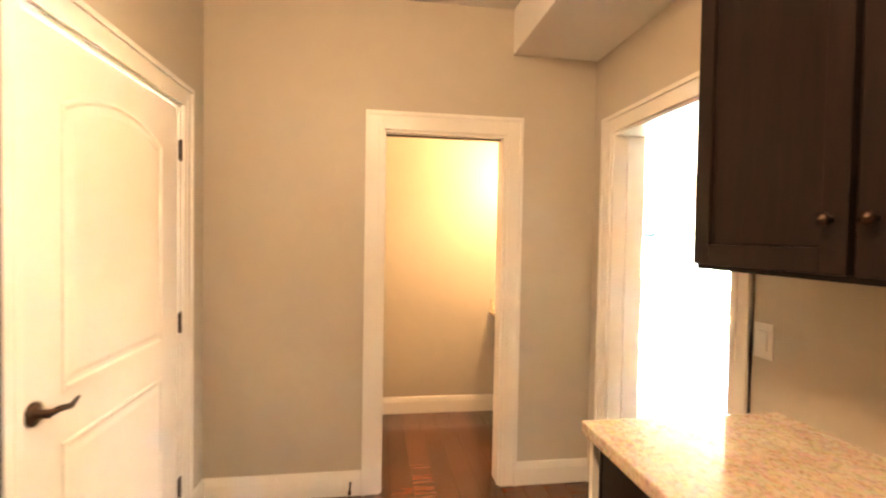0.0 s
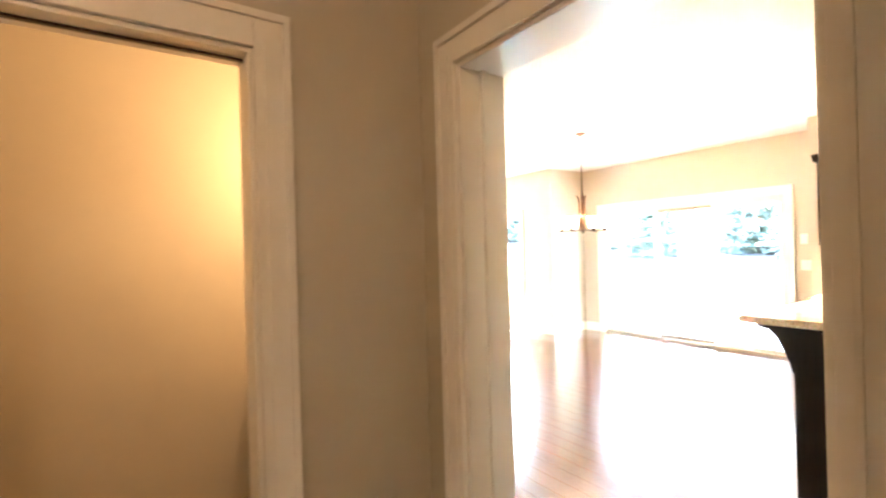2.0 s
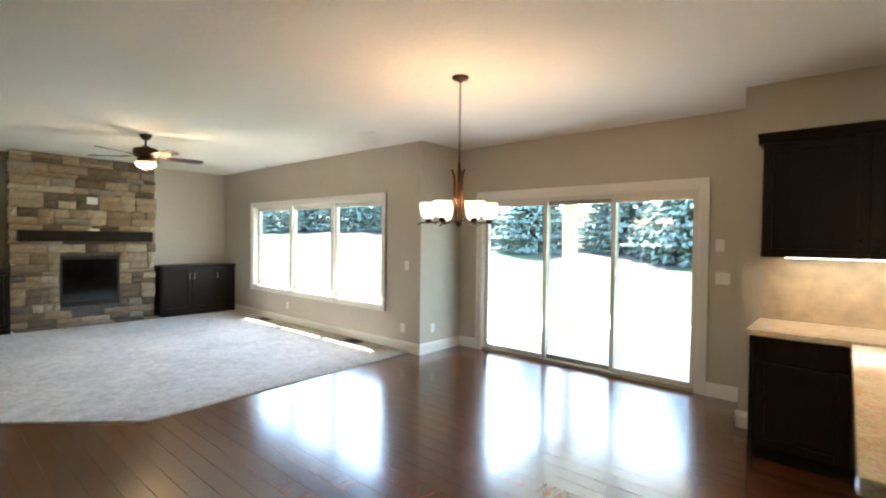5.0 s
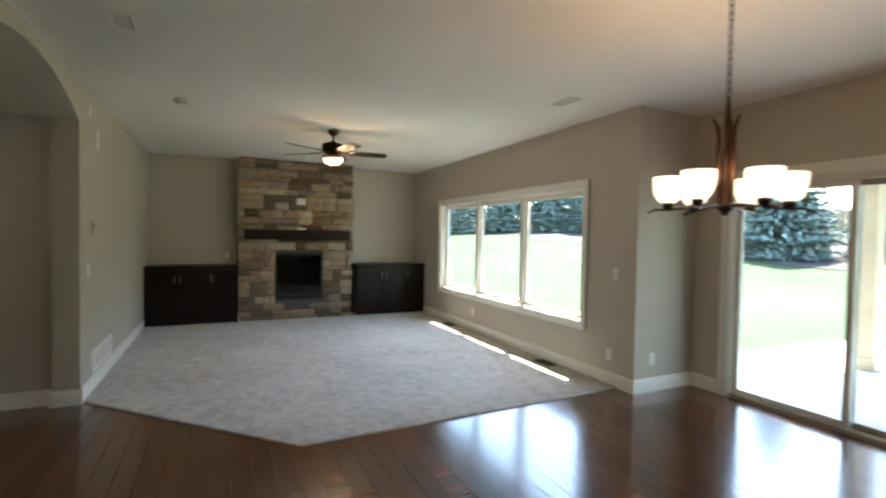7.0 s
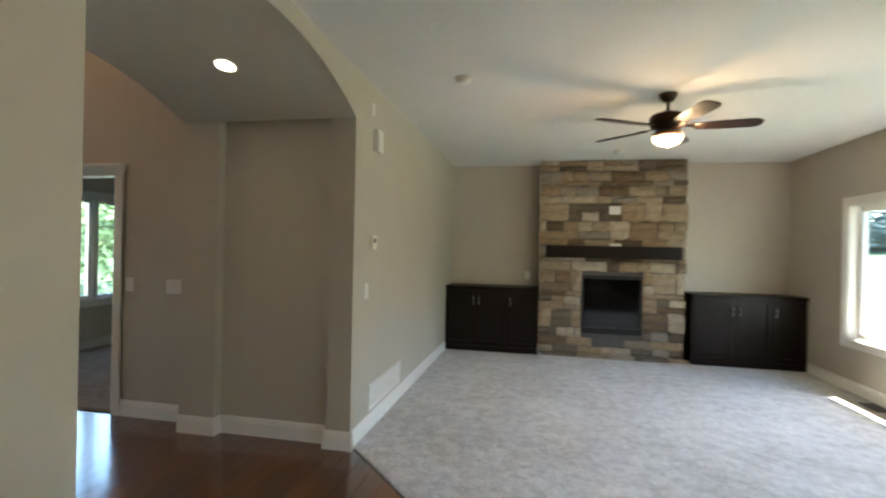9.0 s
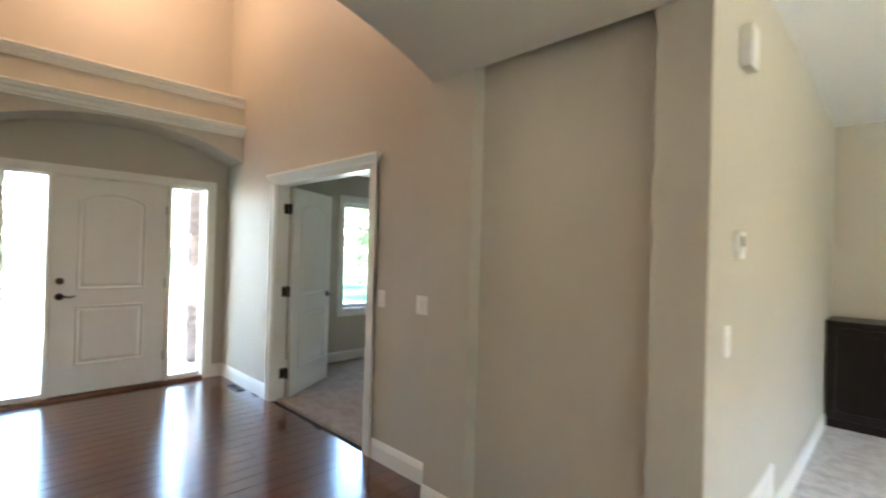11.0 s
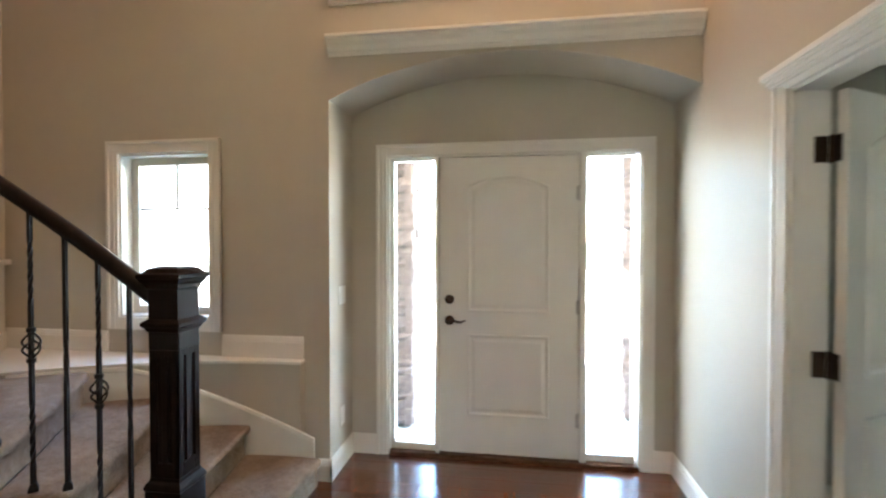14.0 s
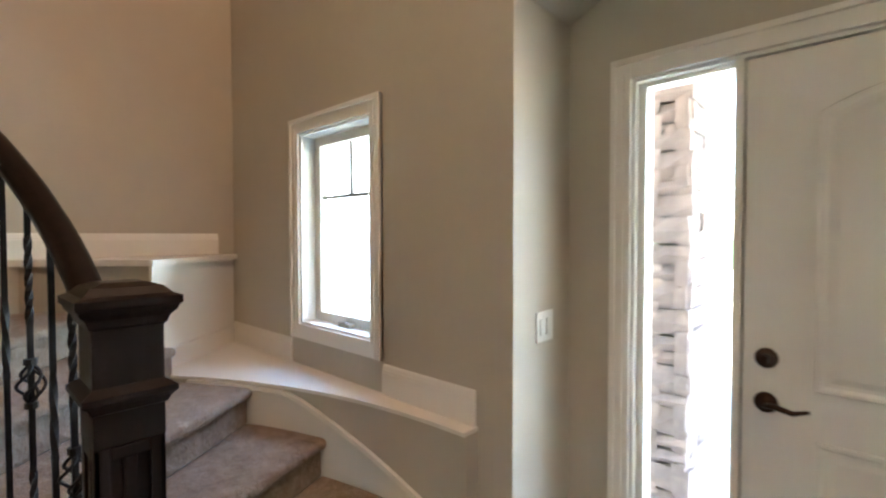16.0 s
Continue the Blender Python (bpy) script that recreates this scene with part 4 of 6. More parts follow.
part("finial", lathe(bmesh.new(), [(0.0, 2.312), (0.008, 2.315), (0.01, 2.322), (0.006, 2.333), (0.0, 2.334)], FC, 12), BRONZE, fan, "", True)
for k in range(5):
    turn = Matrix.Translation((FC.x, FC.y, 2.485)) @ pose(0, 0, 0, 0, 0, -7 + 72 * k) @ pose(0, 0, 0, -11, 0, 0)
    bm = bmesh.new()
    outline = [(0.2, -0.05), (0.34, -0.066), (0.56, -0.07), (0.63, -0.062), (0.655, -0.035), (0.66, 0.0), (0.655, 0.035), (0.63, 0.062), (0.56, 0.07), (0.34, 0.066), (0.2, 0.05)]
    prism(bm, outline, "z", -0.004, 0.004)
    bm.transform(turn)
    blade = part("blade", bm, TREADEDGE, fan, "dark stained wooden blade")
    bm = bmesh.new()
    prism(bm, [(0.1, -0.02), (0.16, -0.018), (0.2, -0.04), (0.26, -0.03), (0.285, 0.0), (0.26, 0.03), (0.2, 0.04), (0.16, 0.018), (0.1, 0.02)], "z", 0.0045, 0.010)
    bm.transform(turn)
    part("blade_iron", bm, BRONZE, blade)
lamp("fan_light", (FC.x, FC.y, 2.30), FAN_W, WARM, 0.09)
# Fill lamp added in the air beside the fan to brighten the ceiling.
lamp("fan_ceiling_fill", (FC.x + 0.2, FC.y - 0.05, 2.44), FAN_W * 0.2, WARM, 0.05)


# ---- chandelier ----
CC = Vector((5.606, 4.94, 0))
ch = thing("chandelier", (CC.x, CC.y, CEIL), "bronze six-light chandelier with lit opal glass cups", "chandelier")
part("canopy", lathe(bmesh.new(), [(0.0, 2.712), (0.012, 2.712), (0.02, 2.725), (0.055, 2.735), (0.065, 2.745), (0.065, CEIL - 0.001)], CC, 28), BRONZE, ch, "", True)
zc = 2.715
k = 0
while zc > 2.13:
    bm = bmesh.new()
    ring = []
    for q in range(11):
        a = 2 * math.pi * q / 10
        u, w = 0.0095 * math.cos(a), 0.021 * math.sin(a)
        ring.append((CC.x + (u if k % 2 else 0), CC.y + (0 if k % 2 else u), zc - 0.018 + w))
    tube(bm, ring, 0.0028, 6)
    part("chain_link", bm, BRONZE, ch)
    zc -= 0.034
    k += 1
bm = lathe(bmesh.new(), [(0.0, 1.60), (0.012, 1.605), (0.02, 1.62), (0.032, 1.632), (0.03, 1.655), (0.02, 1.67), (0.024, 1.72), (0.018, 1.80), (0.014, 1.98), (0.018, 2.02), (0.012, 2.06), (0.008, 2.12), (0.0, 2.12)], CC, 20)
part("stem", bm, BRONZE, ch, "dark bronze stem", True)
for k in range(3):
    a = radians(20 + 120 * k)
    d = Vector((math.cos(a), math.sin(a), 0))
    pts = [CC + d * r + Vector((0, 0, z)) for r, z in ((0.03, 1.66), (0.034, 1.8), (0.034, 1.96), (0.04, 2.0), (0.062, 2.045))]
    part("stem_bar", tube(bmesh.new(), pts, [0.011, 0.01, 0.01, 0.01, 0.006], 8), BRONZE, ch)
for k in range(6):
    a = radians(8 + 60 * k)
    d = Vector((math.cos(a), math.sin(a), 0))
    e = CC + d * 0.235
    pts = [CC + d * r + Vector((0, 0, z)) for r, z in ((0.02, 1.645), (0.1, 1.648), (0.185, 1.636), (0.235, 1.632), (0.295, 1.632), (0.322, 1.615))]
    arm = part("arm", tube(bmesh.new(), pts, [0.011, 0.009, 0.009, 0.009, 0.008, 0.005], 8, 0.7), BRONZE, ch)
    part("cup_holder", lathe(bmesh.new(), [(0.0, 1.632), (0.02, 1.634), (0.026, 1.65), (0.024, 1.668), (0.0, 1.67)], e, 16), BRONZE, arm, "", True)
    part("shade", lathe(bmesh.new(), [(0.0, 1.664), (0.03, 1.664), (0.05, 1.68), (0.062, 1.71), (0.068, 1.75), (0.0685, 1.785), (0.065, 1.785), (0.058, 1.712), (0.04, 1.684), (0.0, 1.676)], e, 24), SHADE, arm, "lit opal glass cup", True)
    lamp("chandelier_bulb", (e.x, e.y, 1.80), CHAND_W, (1.0, 0.55, 0.27), 0.05)

# ---- small things of the great room ----
sm = thing("smoke_detector", (3.18, 8.73, CEIL), "round white smoke detector on the ceiling", "smoke detector", "smoke detectors")
part("base", lathe(bmesh.new(), [(0.062, CEIL - 0.001), (0.062, CEIL - 0.012), (0.0, CEIL - 0.012)], (3.18, 8.73, 0), 24), PLASTIC, sm)
part("cap", lathe(bmesh.new(), [(0.052, CEIL - 0.0125), (0.05, CEIL - 0.03), (0.035, CEIL - 0.042), (0.0, CEIL - 0.044)], (3.18, 8.73, 0), 24), PLASTIC, sm, "", True)
copy_thing(sm, pose(4.74, 11.5, CEIL))


def register(name, x0, x1, y0, y1, z, up, label, material, slats=7):
    ob = thing(name, ((x0 + x1) / 2, (y0 + y1) / 2, z), label, "air vent")
    t = 0.008 * up
    lo, hi = sorted((z, z + t))
    bm = bmesh.new()
    for q in ((x0, x1, y0, y0 + 0.018), (x0, x1, y1 - 0.018, y1), (x0, x0 + 0.018, y0 + 0.018, y1 - 0.018), (x1 - 0.018, x1, y0 + 0.018, y1 - 0.018)):
        box(bm, *q, lo, hi)
    part("frame", bm, material, ob)
    part("backing", B(x0 + 0.018, x1 - 0.018, y0 + 0.018, y1 - 0.018, *sorted((z, z + t * 0.25))), BLACK, ob)
    for k in range(slats):
        a = x0 + 0.022 + (x1 - x0 - 0.044) * k / slats
        part("slat", B(a, a + (x1 - x0 - 0.044) / slats * 0.55, y0 + 0.018, y1 - 0.018, *sorted((z + t * 0.3, z + t * 0.9))), material, ob)


register("ceiling_vent", 2.92, 3.06, 6.86, 7.14, CEIL - 0.001, -1, "white metal ceiling air register", PLASTIC)
register("ceiling_vent", 6.36, 6.50, 6.90, 7.18, CEIL - 0.001, -1, "white metal ceiling air register", PLASTIC)
register("floor_vent", 6.93, 7.06, 7.84, 8.12, 0.0145, 1, "brown metal floor register in the carpet", BRONZE)
register("floor_vent", 6.93, 7.06, 10.4, 10.68, 0.0145, 1, "brown metal floor register in the carpet", BRONZE)
GX = 2.4552
gr = thing("return_grille", (GX, 9.22, 0.27), "white louvred return air grille low on the wall", "air vent")
for q in ((8.79, 9.65, 0.17, 0.19), (8.79, 9.65, 0.35, 0.37), (8.79, 8.81, 0.19, 0.35), (9.63, 9.65, 0.19, 0.35)):
    part("frame", B(GX, GX + 0.012, *q), PLASTIC, gr)
part("backing", B(GX, GX + 0.002, 8.81, 9.63, 0.19, 0.35), PLASTIC, gr)
for k in range(9):
    z = 0.195 + k * 0.0175
    part("slat", prism(bmesh.new(), [(GX + 0.002, z), (GX + 0.011, z - 0.005), (GX + 0.011, z - 0.002), (GX + 0.002, z + 0.003)], "y", 8.81, 9.63), PLASTIC, gr)
th = thing("thermostat", (2.455, 8.82, 1.51), "small white thermostat with a dark screen", "thermostat")
part("body", B(2.455, 2.478, 8.775, 8.865, 1.455, 1.565, bevel=0.004), PLASTIC, th)
part("screen", B(2.478, 2.4795, 8.80, 8.84, 1.505, 1.545), BLACK, th, "dark display")
chm = thing("door_chime", (2.455, 8.86, 2.32), "white plastic door chime box high on the wall", "door chime")
part("body", B(2.455, 2.5, 8.80, 8.92, 2.235, 2.41, bevel=0.006), PLASTIC, chm)
part("grille", B(2.5, 2.503, 8.82, 8.90, 2.26, 2.385, bevel=0.001), PLASTIC, chm)
plate("light_switch", "x", 2.455, 1, 8.70, 1.13)
plate("wall_sensor", "x", 2.455, 1, 8.78, 2.56, 0.05, 0.10, 1, "sensor", "small white sensor plate near the ceiling")
plate("light_switch", "x", EX, -1, 7.045, 1.146)
plate("wall_outlet", "x", EX, -1, 7.11, 0.31, kind="outlet", label="white outlet plate low on the wall")
plate("wall_outlet", "x", EX, -1, 9.975, 0.31, kind="outlet", label="white outlet plate under the window")
plate("wall_outlet", "y", RETY, -1, 7.36, 0.32, kind="outlet", label="white outlet plate beside the patio door")
plate("wall_outlet", "y", 12.44, -1, 3.62, 1.10, kind="outlet", label="white outlet plate above the low cabinet")
plate("light_switch", "x", SX, -1, 3.58, 1.475, 0.075, 0.118)
plate("light_switch", "x", SX, -1, 3.55, 1.16, 0.125, 0.118, 2, label="white double switch plate beside the patio door")

# ---- kitchen ----
base = thing("base_cabinet", (6.92, 0.8, 0), "espresso kitchen base cabinet run under the window", "cabinet")
part("body", B(6.64, 7.235, -1.55, 3.13, 0.1, 0.875), ESPRESSO, base)
part("toe_kick", B(6.70, 7.235, -1.55, 3.13, 0.0, 0.1), BLACK, base)
part("end_panel", B(6.62, 7.235, 3.13, 3.15, 0.0, 0.875, bevel=0.003), ESPRESSO, base)
for a in (2.62, 2.12, 1.62, 1.12, 0.62, 0.12, -0.38, -0.88):
    part("drawer_front", B(6.62, 6.64, a + 0.005, a + 0.495, 0.70, 0.865, bevel=0.003), ESPRESSO, base)
    shaker_door(base, "x", 6.64, -1, a + 0.005, a + 0.495, 0.11, 0.69)
wt = mono("worktop", B(6.58, 7.236, -1.55, 3.17, 0.876, 0.914, bevel=0.006), GRANITE, "polished speckled granite worktop along the kitchen wall", "worktop")
splash = thing("backsplash", (7.236, 1.5, 0.92), "beige tile backsplash lit warm from under the cabinet", "backsplash", kind="structure")
for r in range(4):
    u = 3.15
    k = 0
    while u > 0.0:
        w = 0.3 if (k or r % 2 == 0) else 0.15
        z0 = 0.916 + r * 0.122
        z1 = min(z0 + 0.119, 1.13 if u - w < 1.9 else 1.404)
        if z1 - z0 > 0.02:
            part("tile", B(7.232, 7.2395, u - w + 0.0015, u - 0.0015, z0, z1), TILE, splash)
        u -= w
        k += 1
upper = thing("wall_cabinet", (7.07, 2.53, 1.405), "espresso kitchen wall cabinet with crown moulding", "cabinet")
part("body", B(6.92, 7.232, 1.96, 3.135, 1.405, 2.24, bevel=0.002), ESPRESSO, upper)
part("crown", prism(bmesh.new(), [(6.905, 2.23), (6.895, 2.25), (6.87, 2.28), (6.86, 2.30), (7.232, 2.30), (7.232, 2.23)], "y", 1.93, 3.165), ESPRESSO, upper)
shaker_door(upper, "x", 6.92, -1, 1.968, 2.545, 1.41, 2.225, (2.50, 1.52), knob=True)
shaker_door(upper, "x", 6.92, -1, 2.55, 3.128, 1.41, 2.225, (2.595, 1.52), knob=True)
strip = mono("under_cabinet_light", B(7.03, 7.07, 2.1, 3.0, 1.400, 1.4045), CANLENS, "slim lit strip light under the wall cabinet", "light")
for yy in (2.2, 2.85):
    spot("under_cabinet_lamp", (7.0, yy, 1.388), UNDER_W, AMBER, 150, 0.05)
sk = thing("kitchen_sink", (6.95, 1.3, 0.914), "dark undermount sink in the granite", "sink")
part("rim", B(6.72, 7.12, 0.95, 1.75, 0.9145, 0.918), BLACK, sk)
fa = thing("faucet", (7.13, 1.42, 0.914), "dark bronze gooseneck kitchen faucet", "faucet")
part("base", lathe(bmesh.new(), [(0.03, 0.9145), (0.03, 0.925), (0.02, 0.94), (0.016, 1.02), (0.016, 1.16), (0.0, 1.165)], (7.13, 1.42, 0), 18), BRONZE, fa, "", True)
part("spout", tube(bmesh.new(), [(7.13, 1.42, 1.15), (7.12, 1.42, 1.26), (7.07, 1.42, 1.3), (7.0, 1.42, 1.26), (6.97, 1.42, 1.19)], 0.011, 10), BRONZE, fa, "", True)
part("handle", tube(bmesh.new(), [(7.13, 1.40, 1.0), (7.12, 1.35, 1.0), (7.1, 1.31, 1.03)], 0.007, 8), BRONZE, fa, "", True)
plate("wall_outlet", "x", 7.232, -1, 2.03, 1.12, 0.12, 0.075, 2, "outlet", "white horizontal outlet plate on the tile")

isl = thing("kitchen_island", (4.8, 1.5, 0), "espresso kitchen island with a raised bar", "island")
part("body", B(4.06, 5.42, 0.5, 2.27, 0.09, 0.875), ESPRESSO, isl)
part("toe_kick", B(4.1, 5.38, 0.55, 2.27, 0.0, 0.09), BLACK, isl)
part("bar_wall", B(4.05, 5.44, 2.272, 2.40, 0.0, 1.03, bevel=0.004), ESPRESSO, isl, "dark stained panelled bar back")
part("bar_riser", B(4.06, 5.44, 2.258, 2.27, 0.915, 1.03), GRANITE, isl, "granite riser")
for a in (0.52, 1.1, 1.68):
    shaker_door(isl, "x", 4.06, -1, a, a + 0.57, 0.11, 0.865)
for xx in (4.14, 5.30):
    prof = [(2.40, 1.03), (2.59, 1.03), (2.585, 1.0), (2.53, 0.99), (2.49, 0.95), (2.46, 0.88), (2.435, 0.82), (2.425, 0.78), (2.40, 0.76)]
    part("corbel", prism(bmesh.new(), prof, "x", xx - 0.035, xx + 0.035), ESPRESSO, isl, "curved dark wooden corbel")
mono("island_worktop", B(4.0, 5.5, 0.45, 2.256, 0.876, 0.914, bevel=0.007), GRANITE, "polished speckled granite island worktop", "worktop")
mono("bar_top", B(3.98, 5.52, 2.24, 2.63, 1.031, 1.07, bevel=0.008), GRANITE, "polished speckled granite raised bar top", "worktop")

PC = Vector((4.87, 2.33, 0))
pend = thing("pendant_lamp", (PC.x, PC.y, CEIL), "bronze rod pendant with a lit opal glass bell", "pendant lamp")
part("canopy", lathe(bmesh.new(), [(0.0, 2.727), (0.02, 2.727), (0.06, 2.735), (0.066, 2.745), (0.066, CEIL - 0.001)], PC, 26), BRONZE, pend, "", True)
part("rod", lathe(bmesh.new(), [(0.0065, 2.06), (0.0065, 2.73)], PC, 10), BRONZE, pend, "", True)
part("socket", lathe(bmesh.new(), [(0.0, 1.918), (0.04, 1.918), (0.046, 1.93), (0.03, 1.95), (0.02, 1.975), (0.02, 2.07), (0.012, 2.085), (0.0, 2.085)], PC, 18), BRONZE, pend, "", True)
for k in range(3):
    a = radians(30 + 120 * k)
    d = Vector((math.cos(a), math.sin(a), 0))
    part("claw", tube(bmesh.new(), [PC + d * r + Vector((0, 0, z)) for r, z in ((0.024, 1.96), (0.026, 2.05), (0.03, 2.07), (0.05, 2.105))], [0.008, 0.008, 0.007, 0.004], 8), BRONZE, pend)
part("shade", lathe(bmesh.new(), [(0.036, 1.92), (0.06, 1.908), (0.08, 1.88), (0.088, 1.835), (0.09, 1.79), (0.087, 1.79), (0.085, 1.835), (0.077, 1.876), (0.057, 1.903), (0.033, 1.914)], PC, 28), SHADE, pend, "lit opal glass bell shade", True)
lamp("pendant_bulb", (PC.x, PC.y, 1.80), 0.8, WARM, 0.05)


def can_light(x, y, z, watts, label="lit recessed ceiling can light with white trim"):
    ob = thing("recessed_light", (x, y, z), label, "recessed light", "recessed ceiling lights")
    part("trim_ring", lathe(bmesh.new(), [(0.098, z - 0.0005), (0.098, z - 0.005), (0.085, z - 0.007), (0.074, z - 0.004), (0.074, z - 0.0005)], (x, y, 0), 28), PLASTIC, ob)
    part("lens", lathe(bmesh.new(), [(0.073, z - 0.001), (0.06, z - 0.004), (0.0, z - 0.005)], (x, y, 0), 28), CANLENS, ob, "glowing lens")
    spot("can_lamp", (x, y, z - 0.02), watts, (1.0, 0.78, 0.52), 130, 0.06)


can_light(4.88, 3.63, CEIL, 0.5)
can_light(6.1, 2.36, CEIL, 0.5)
can_light(6.85, 1.80, CEIL, 0.5)
vz = arch_z(7.88, AY0, AY1, ASPR, ARISE)
hall = thing("recessed_light", (1.80, 7.88, vz), "lit recessed can light in the arched passage", "recessed light", "recessed ceiling lights")
tilt = Matrix.Translation((1.80, 7.88, vz)) @ pose(0, 0, 0, -math.degrees(math.atan2(vz - arch_z(7.98, AY0, AY1, ASPR, ARISE), 0.1)), 0, 0)
bm = lathe(bmesh.new(), [(0.075, 0.004), (0.075, -0.005), (0.066, -0.007), (0.058, -0.004), (0.058, 0.004)], (0, 0, 0), 28)
bm.transform(tilt)
part("trim_ring", bm, PLASTIC, hall)
bm = lathe(bmesh.new(), [(0.058, -0.001), (0.045, -0.005), (0.0, -0.006)], (0, 0, 0), 28)
bm.transform(tilt)
part("lens", bm, CANLENS, hall, "glowing lens")
spot("hall_can", (1.80, 7.88, vz - 0.03), 0.1, (1.0, 0.8, 0.58), 120, 0.06)

# ---- pantry ----
pb = thing("base_cabinet", (1.8, 0.4, 0), "espresso pantry base cabinet under the granite", "cabinet")
part("body", B(1.50, 2.095, -1.2, 1.44, 0.1, 0.874), ESPRESSO, pb)
part("toe_kick", B(1.56, 2.095, -1.2, 1.44, 0.0, 0.1), BLACK, pb)
part("end_panel", B(1.48, 2.095, 1.44, 1.455, 0.0, 0.874, bevel=0.003), ESPRESSO, pb)
part("filler_strip", B(1.455, 1.475, 1.445, 1.465, 0.0, 0.874), TRIM, pb, "white filler strip")
for a in (0.96, 0.48, 0.0, -0.48, -0.96):
    part("drawer_front", B(1.48, 1.5, a + 0.005, a + 0.475, 0.7, 0.865, bevel=0.003), ESPRESSO, pb)
    shaker_door(pb, "x", 1.5, -1, a + 0.005, a + 0.475, 0.11, 0.69)
mono("pantry_worktop", B(1.43, 2.097, -1.25, 1.475, 0.876, 0.914, bevel=0.007), GRANITE, "polished speckled granite pantry worktop", "worktop")
pu = thing("wall_cabinet", (1.93, 0.4, 1.37), "espresso pantry wall cabinet above the worktop", "cabinet")
part("body", B(1.77, 2.097, -1.2, 1.445, 1.37, 2.49, bevel=0.002), ESPRESSO, pu)
for a, b, kn in ((0.985, 1.435, 1.02), (0.57, 0.965, 0.93), (0.15, 0.55, 0.19), (-0.27, 0.13, 0.09), (-0.7, -0.29, -0.66), (-1.12, -0.72, -0.76)):
    shaker_door(pu, "x", 1.77, -1, a, b, 1.385, 2.475, (kn, 1.50), knob=True)
plate("light_switch", "x", 2.10, -1, 1.545, 1.125)
tall = thing("tall_cabinet", (0.06, 0.6, 0), "tall espresso pantry cabinet with a dark knob", "cabinet")
part("body", B(-0.075, 0.2, -0.2, 1.04, 0.0, 2.45, bevel=0.002), ESPRESSO, tall)
shaker_door(tall, "x", 0.2, 1, 0.42, 1.03, 0.1, 2.4, (0.97, 1.95), knob=True)
shaker_door(tall, "x", 0.2, 1, -0.19, 0.415, 0.1, 2.4, (-0.13, 1.95), knob=True)
ds = thing("door_stop", (0.70, 2.78, 0.06), "small dark spring door stop on the baseboard", "door stop")
part("rod", tube(bmesh.new(), [(0.70, 2.782, 0.075), (0.70, 2.74, 0.07), (0.70, 2.71, 0.06)], [0.006, 0.005, 0.005], 8), BRONZE, ds)
part("tip", lathe(bmesh.new(), [(0.0, -0.012), (0.009, -0.01), (0.009, 0.01), (0.0, 0.012)], (0.70, 2.705, 0.06), 10), BRONZE, ds)
lamp("pantry_ceiling_lamp", (0.7, 0.6, 2.55), PANTRY_W, (1.0, 0.6, 0.31), 0.12)
pl = thing("ceiling_lamp", (0.7, 0.4, CEIL), "lit opal dome lamp on the pantry ceiling", "ceiling lamp")
part("base", lathe(bmesh.new(), [(0.13, CEIL - 0.001), (0.13, CEIL - 0.02), (0.0, CEIL - 0.02)], (0.7, 0.4, 0), 28), BRONZE, pl)
part("dome", lathe(bmesh.new(), [(0.12, CEIL - 0.021), (0.115, CEIL - 0.06), (0.07, CEIL - 0.1), (0.0, CEIL - 0.11)], (0.7, 0.4, 0), 28), SHADE, pl, "", True)
van = thing("vanity", (1.98, 3.6, 0), "espresso powder room vanity with a granite top", "vanity")
part("body", B(1.82, 2.095, 3.2, 3.965, 0.1, 0.815), ESPRESSO, van)
part("toe_kick", B(1.9, 2.095, 3.22, 3.965, 0.0, 0.1), BLACK, van)
part("top", B(1.775, 2.097, 3.17, 3.967, 0.816, 0.846, bevel=0.005), GRANITE, van, "granite top")
part("side_splash", B(1.785, 2.097, 3.948, 3.967, 0.8465, 0.945, bevel=0.003), GRANITE, van, "granite splash")
lamp("vanity_lamp", (2.0, 3.42, 1.98), POWDER_W, (1.0, 0.58, 0.27), 0.08)

# ---- foyer ----
plate("light_switch", "y", FN, -1, 0.378, 1.115, label="white switch plate beside the den door")
plate("light_switch", "y", FN, -1, 0.823, 1.11, 0.165, 0.118, 3, label="white triple switch plate in the foyer")
plate("light_switch", "y", NY0, 1, -2.30, 1.13, 0.12, 0.118, 2, label="white double switch plate beside the front door")
plate("wall_outlet", "y", NY0, 1, -2.30, 0.33, kind="outlet", label="white outlet plate beside the front door")
plate("wall_outlet", "y", 4.15, 1, -2.0, 0.985, kind="outlet", label="white outlet plate above the stair ledge")
register("floor_vent", -2.02, -1.76, 8.50, 8.58, 0.001, 1, "brown metal floor register by the wall", BRONZE, 9)

# curved stair, about a centre to the east of it
SC = Vector((0.70, 6.295, 0))
RIN, ROUT = 1.635, 2.72
STEP, STEP_IN, RISE, NSTEP = 9.6, 8.4, 0.18, 9
A0, A0_IN = 177.0, 176.5


def polar(r, deg, z):
    a = radians(deg)
    return (SC.x + r * math.cos(a), SC.y + r * math.sin(a), z)


def sector(bm, r0, r1, a0, a1, z0, z1, n=4):
    rows = []
    for k in range(n + 1):
        a = a0 + (a1 - a0) * k / n
        rows.append([bm.verts.new(polar(r, a, z)) for r, z in ((r0, z0), (r1, z0), (r1, z1), (r0, z1))])
    for p, q in zip(rows, rows[1:]):
        for k in range(4):
            bm.faces.new((p[k], p[(k + 1) % 4], q[(k + 1) % 4], q[k]))
    bm.faces.new(rows[0][::-1])
    bm.faces.new(rows[-1])
    return bm


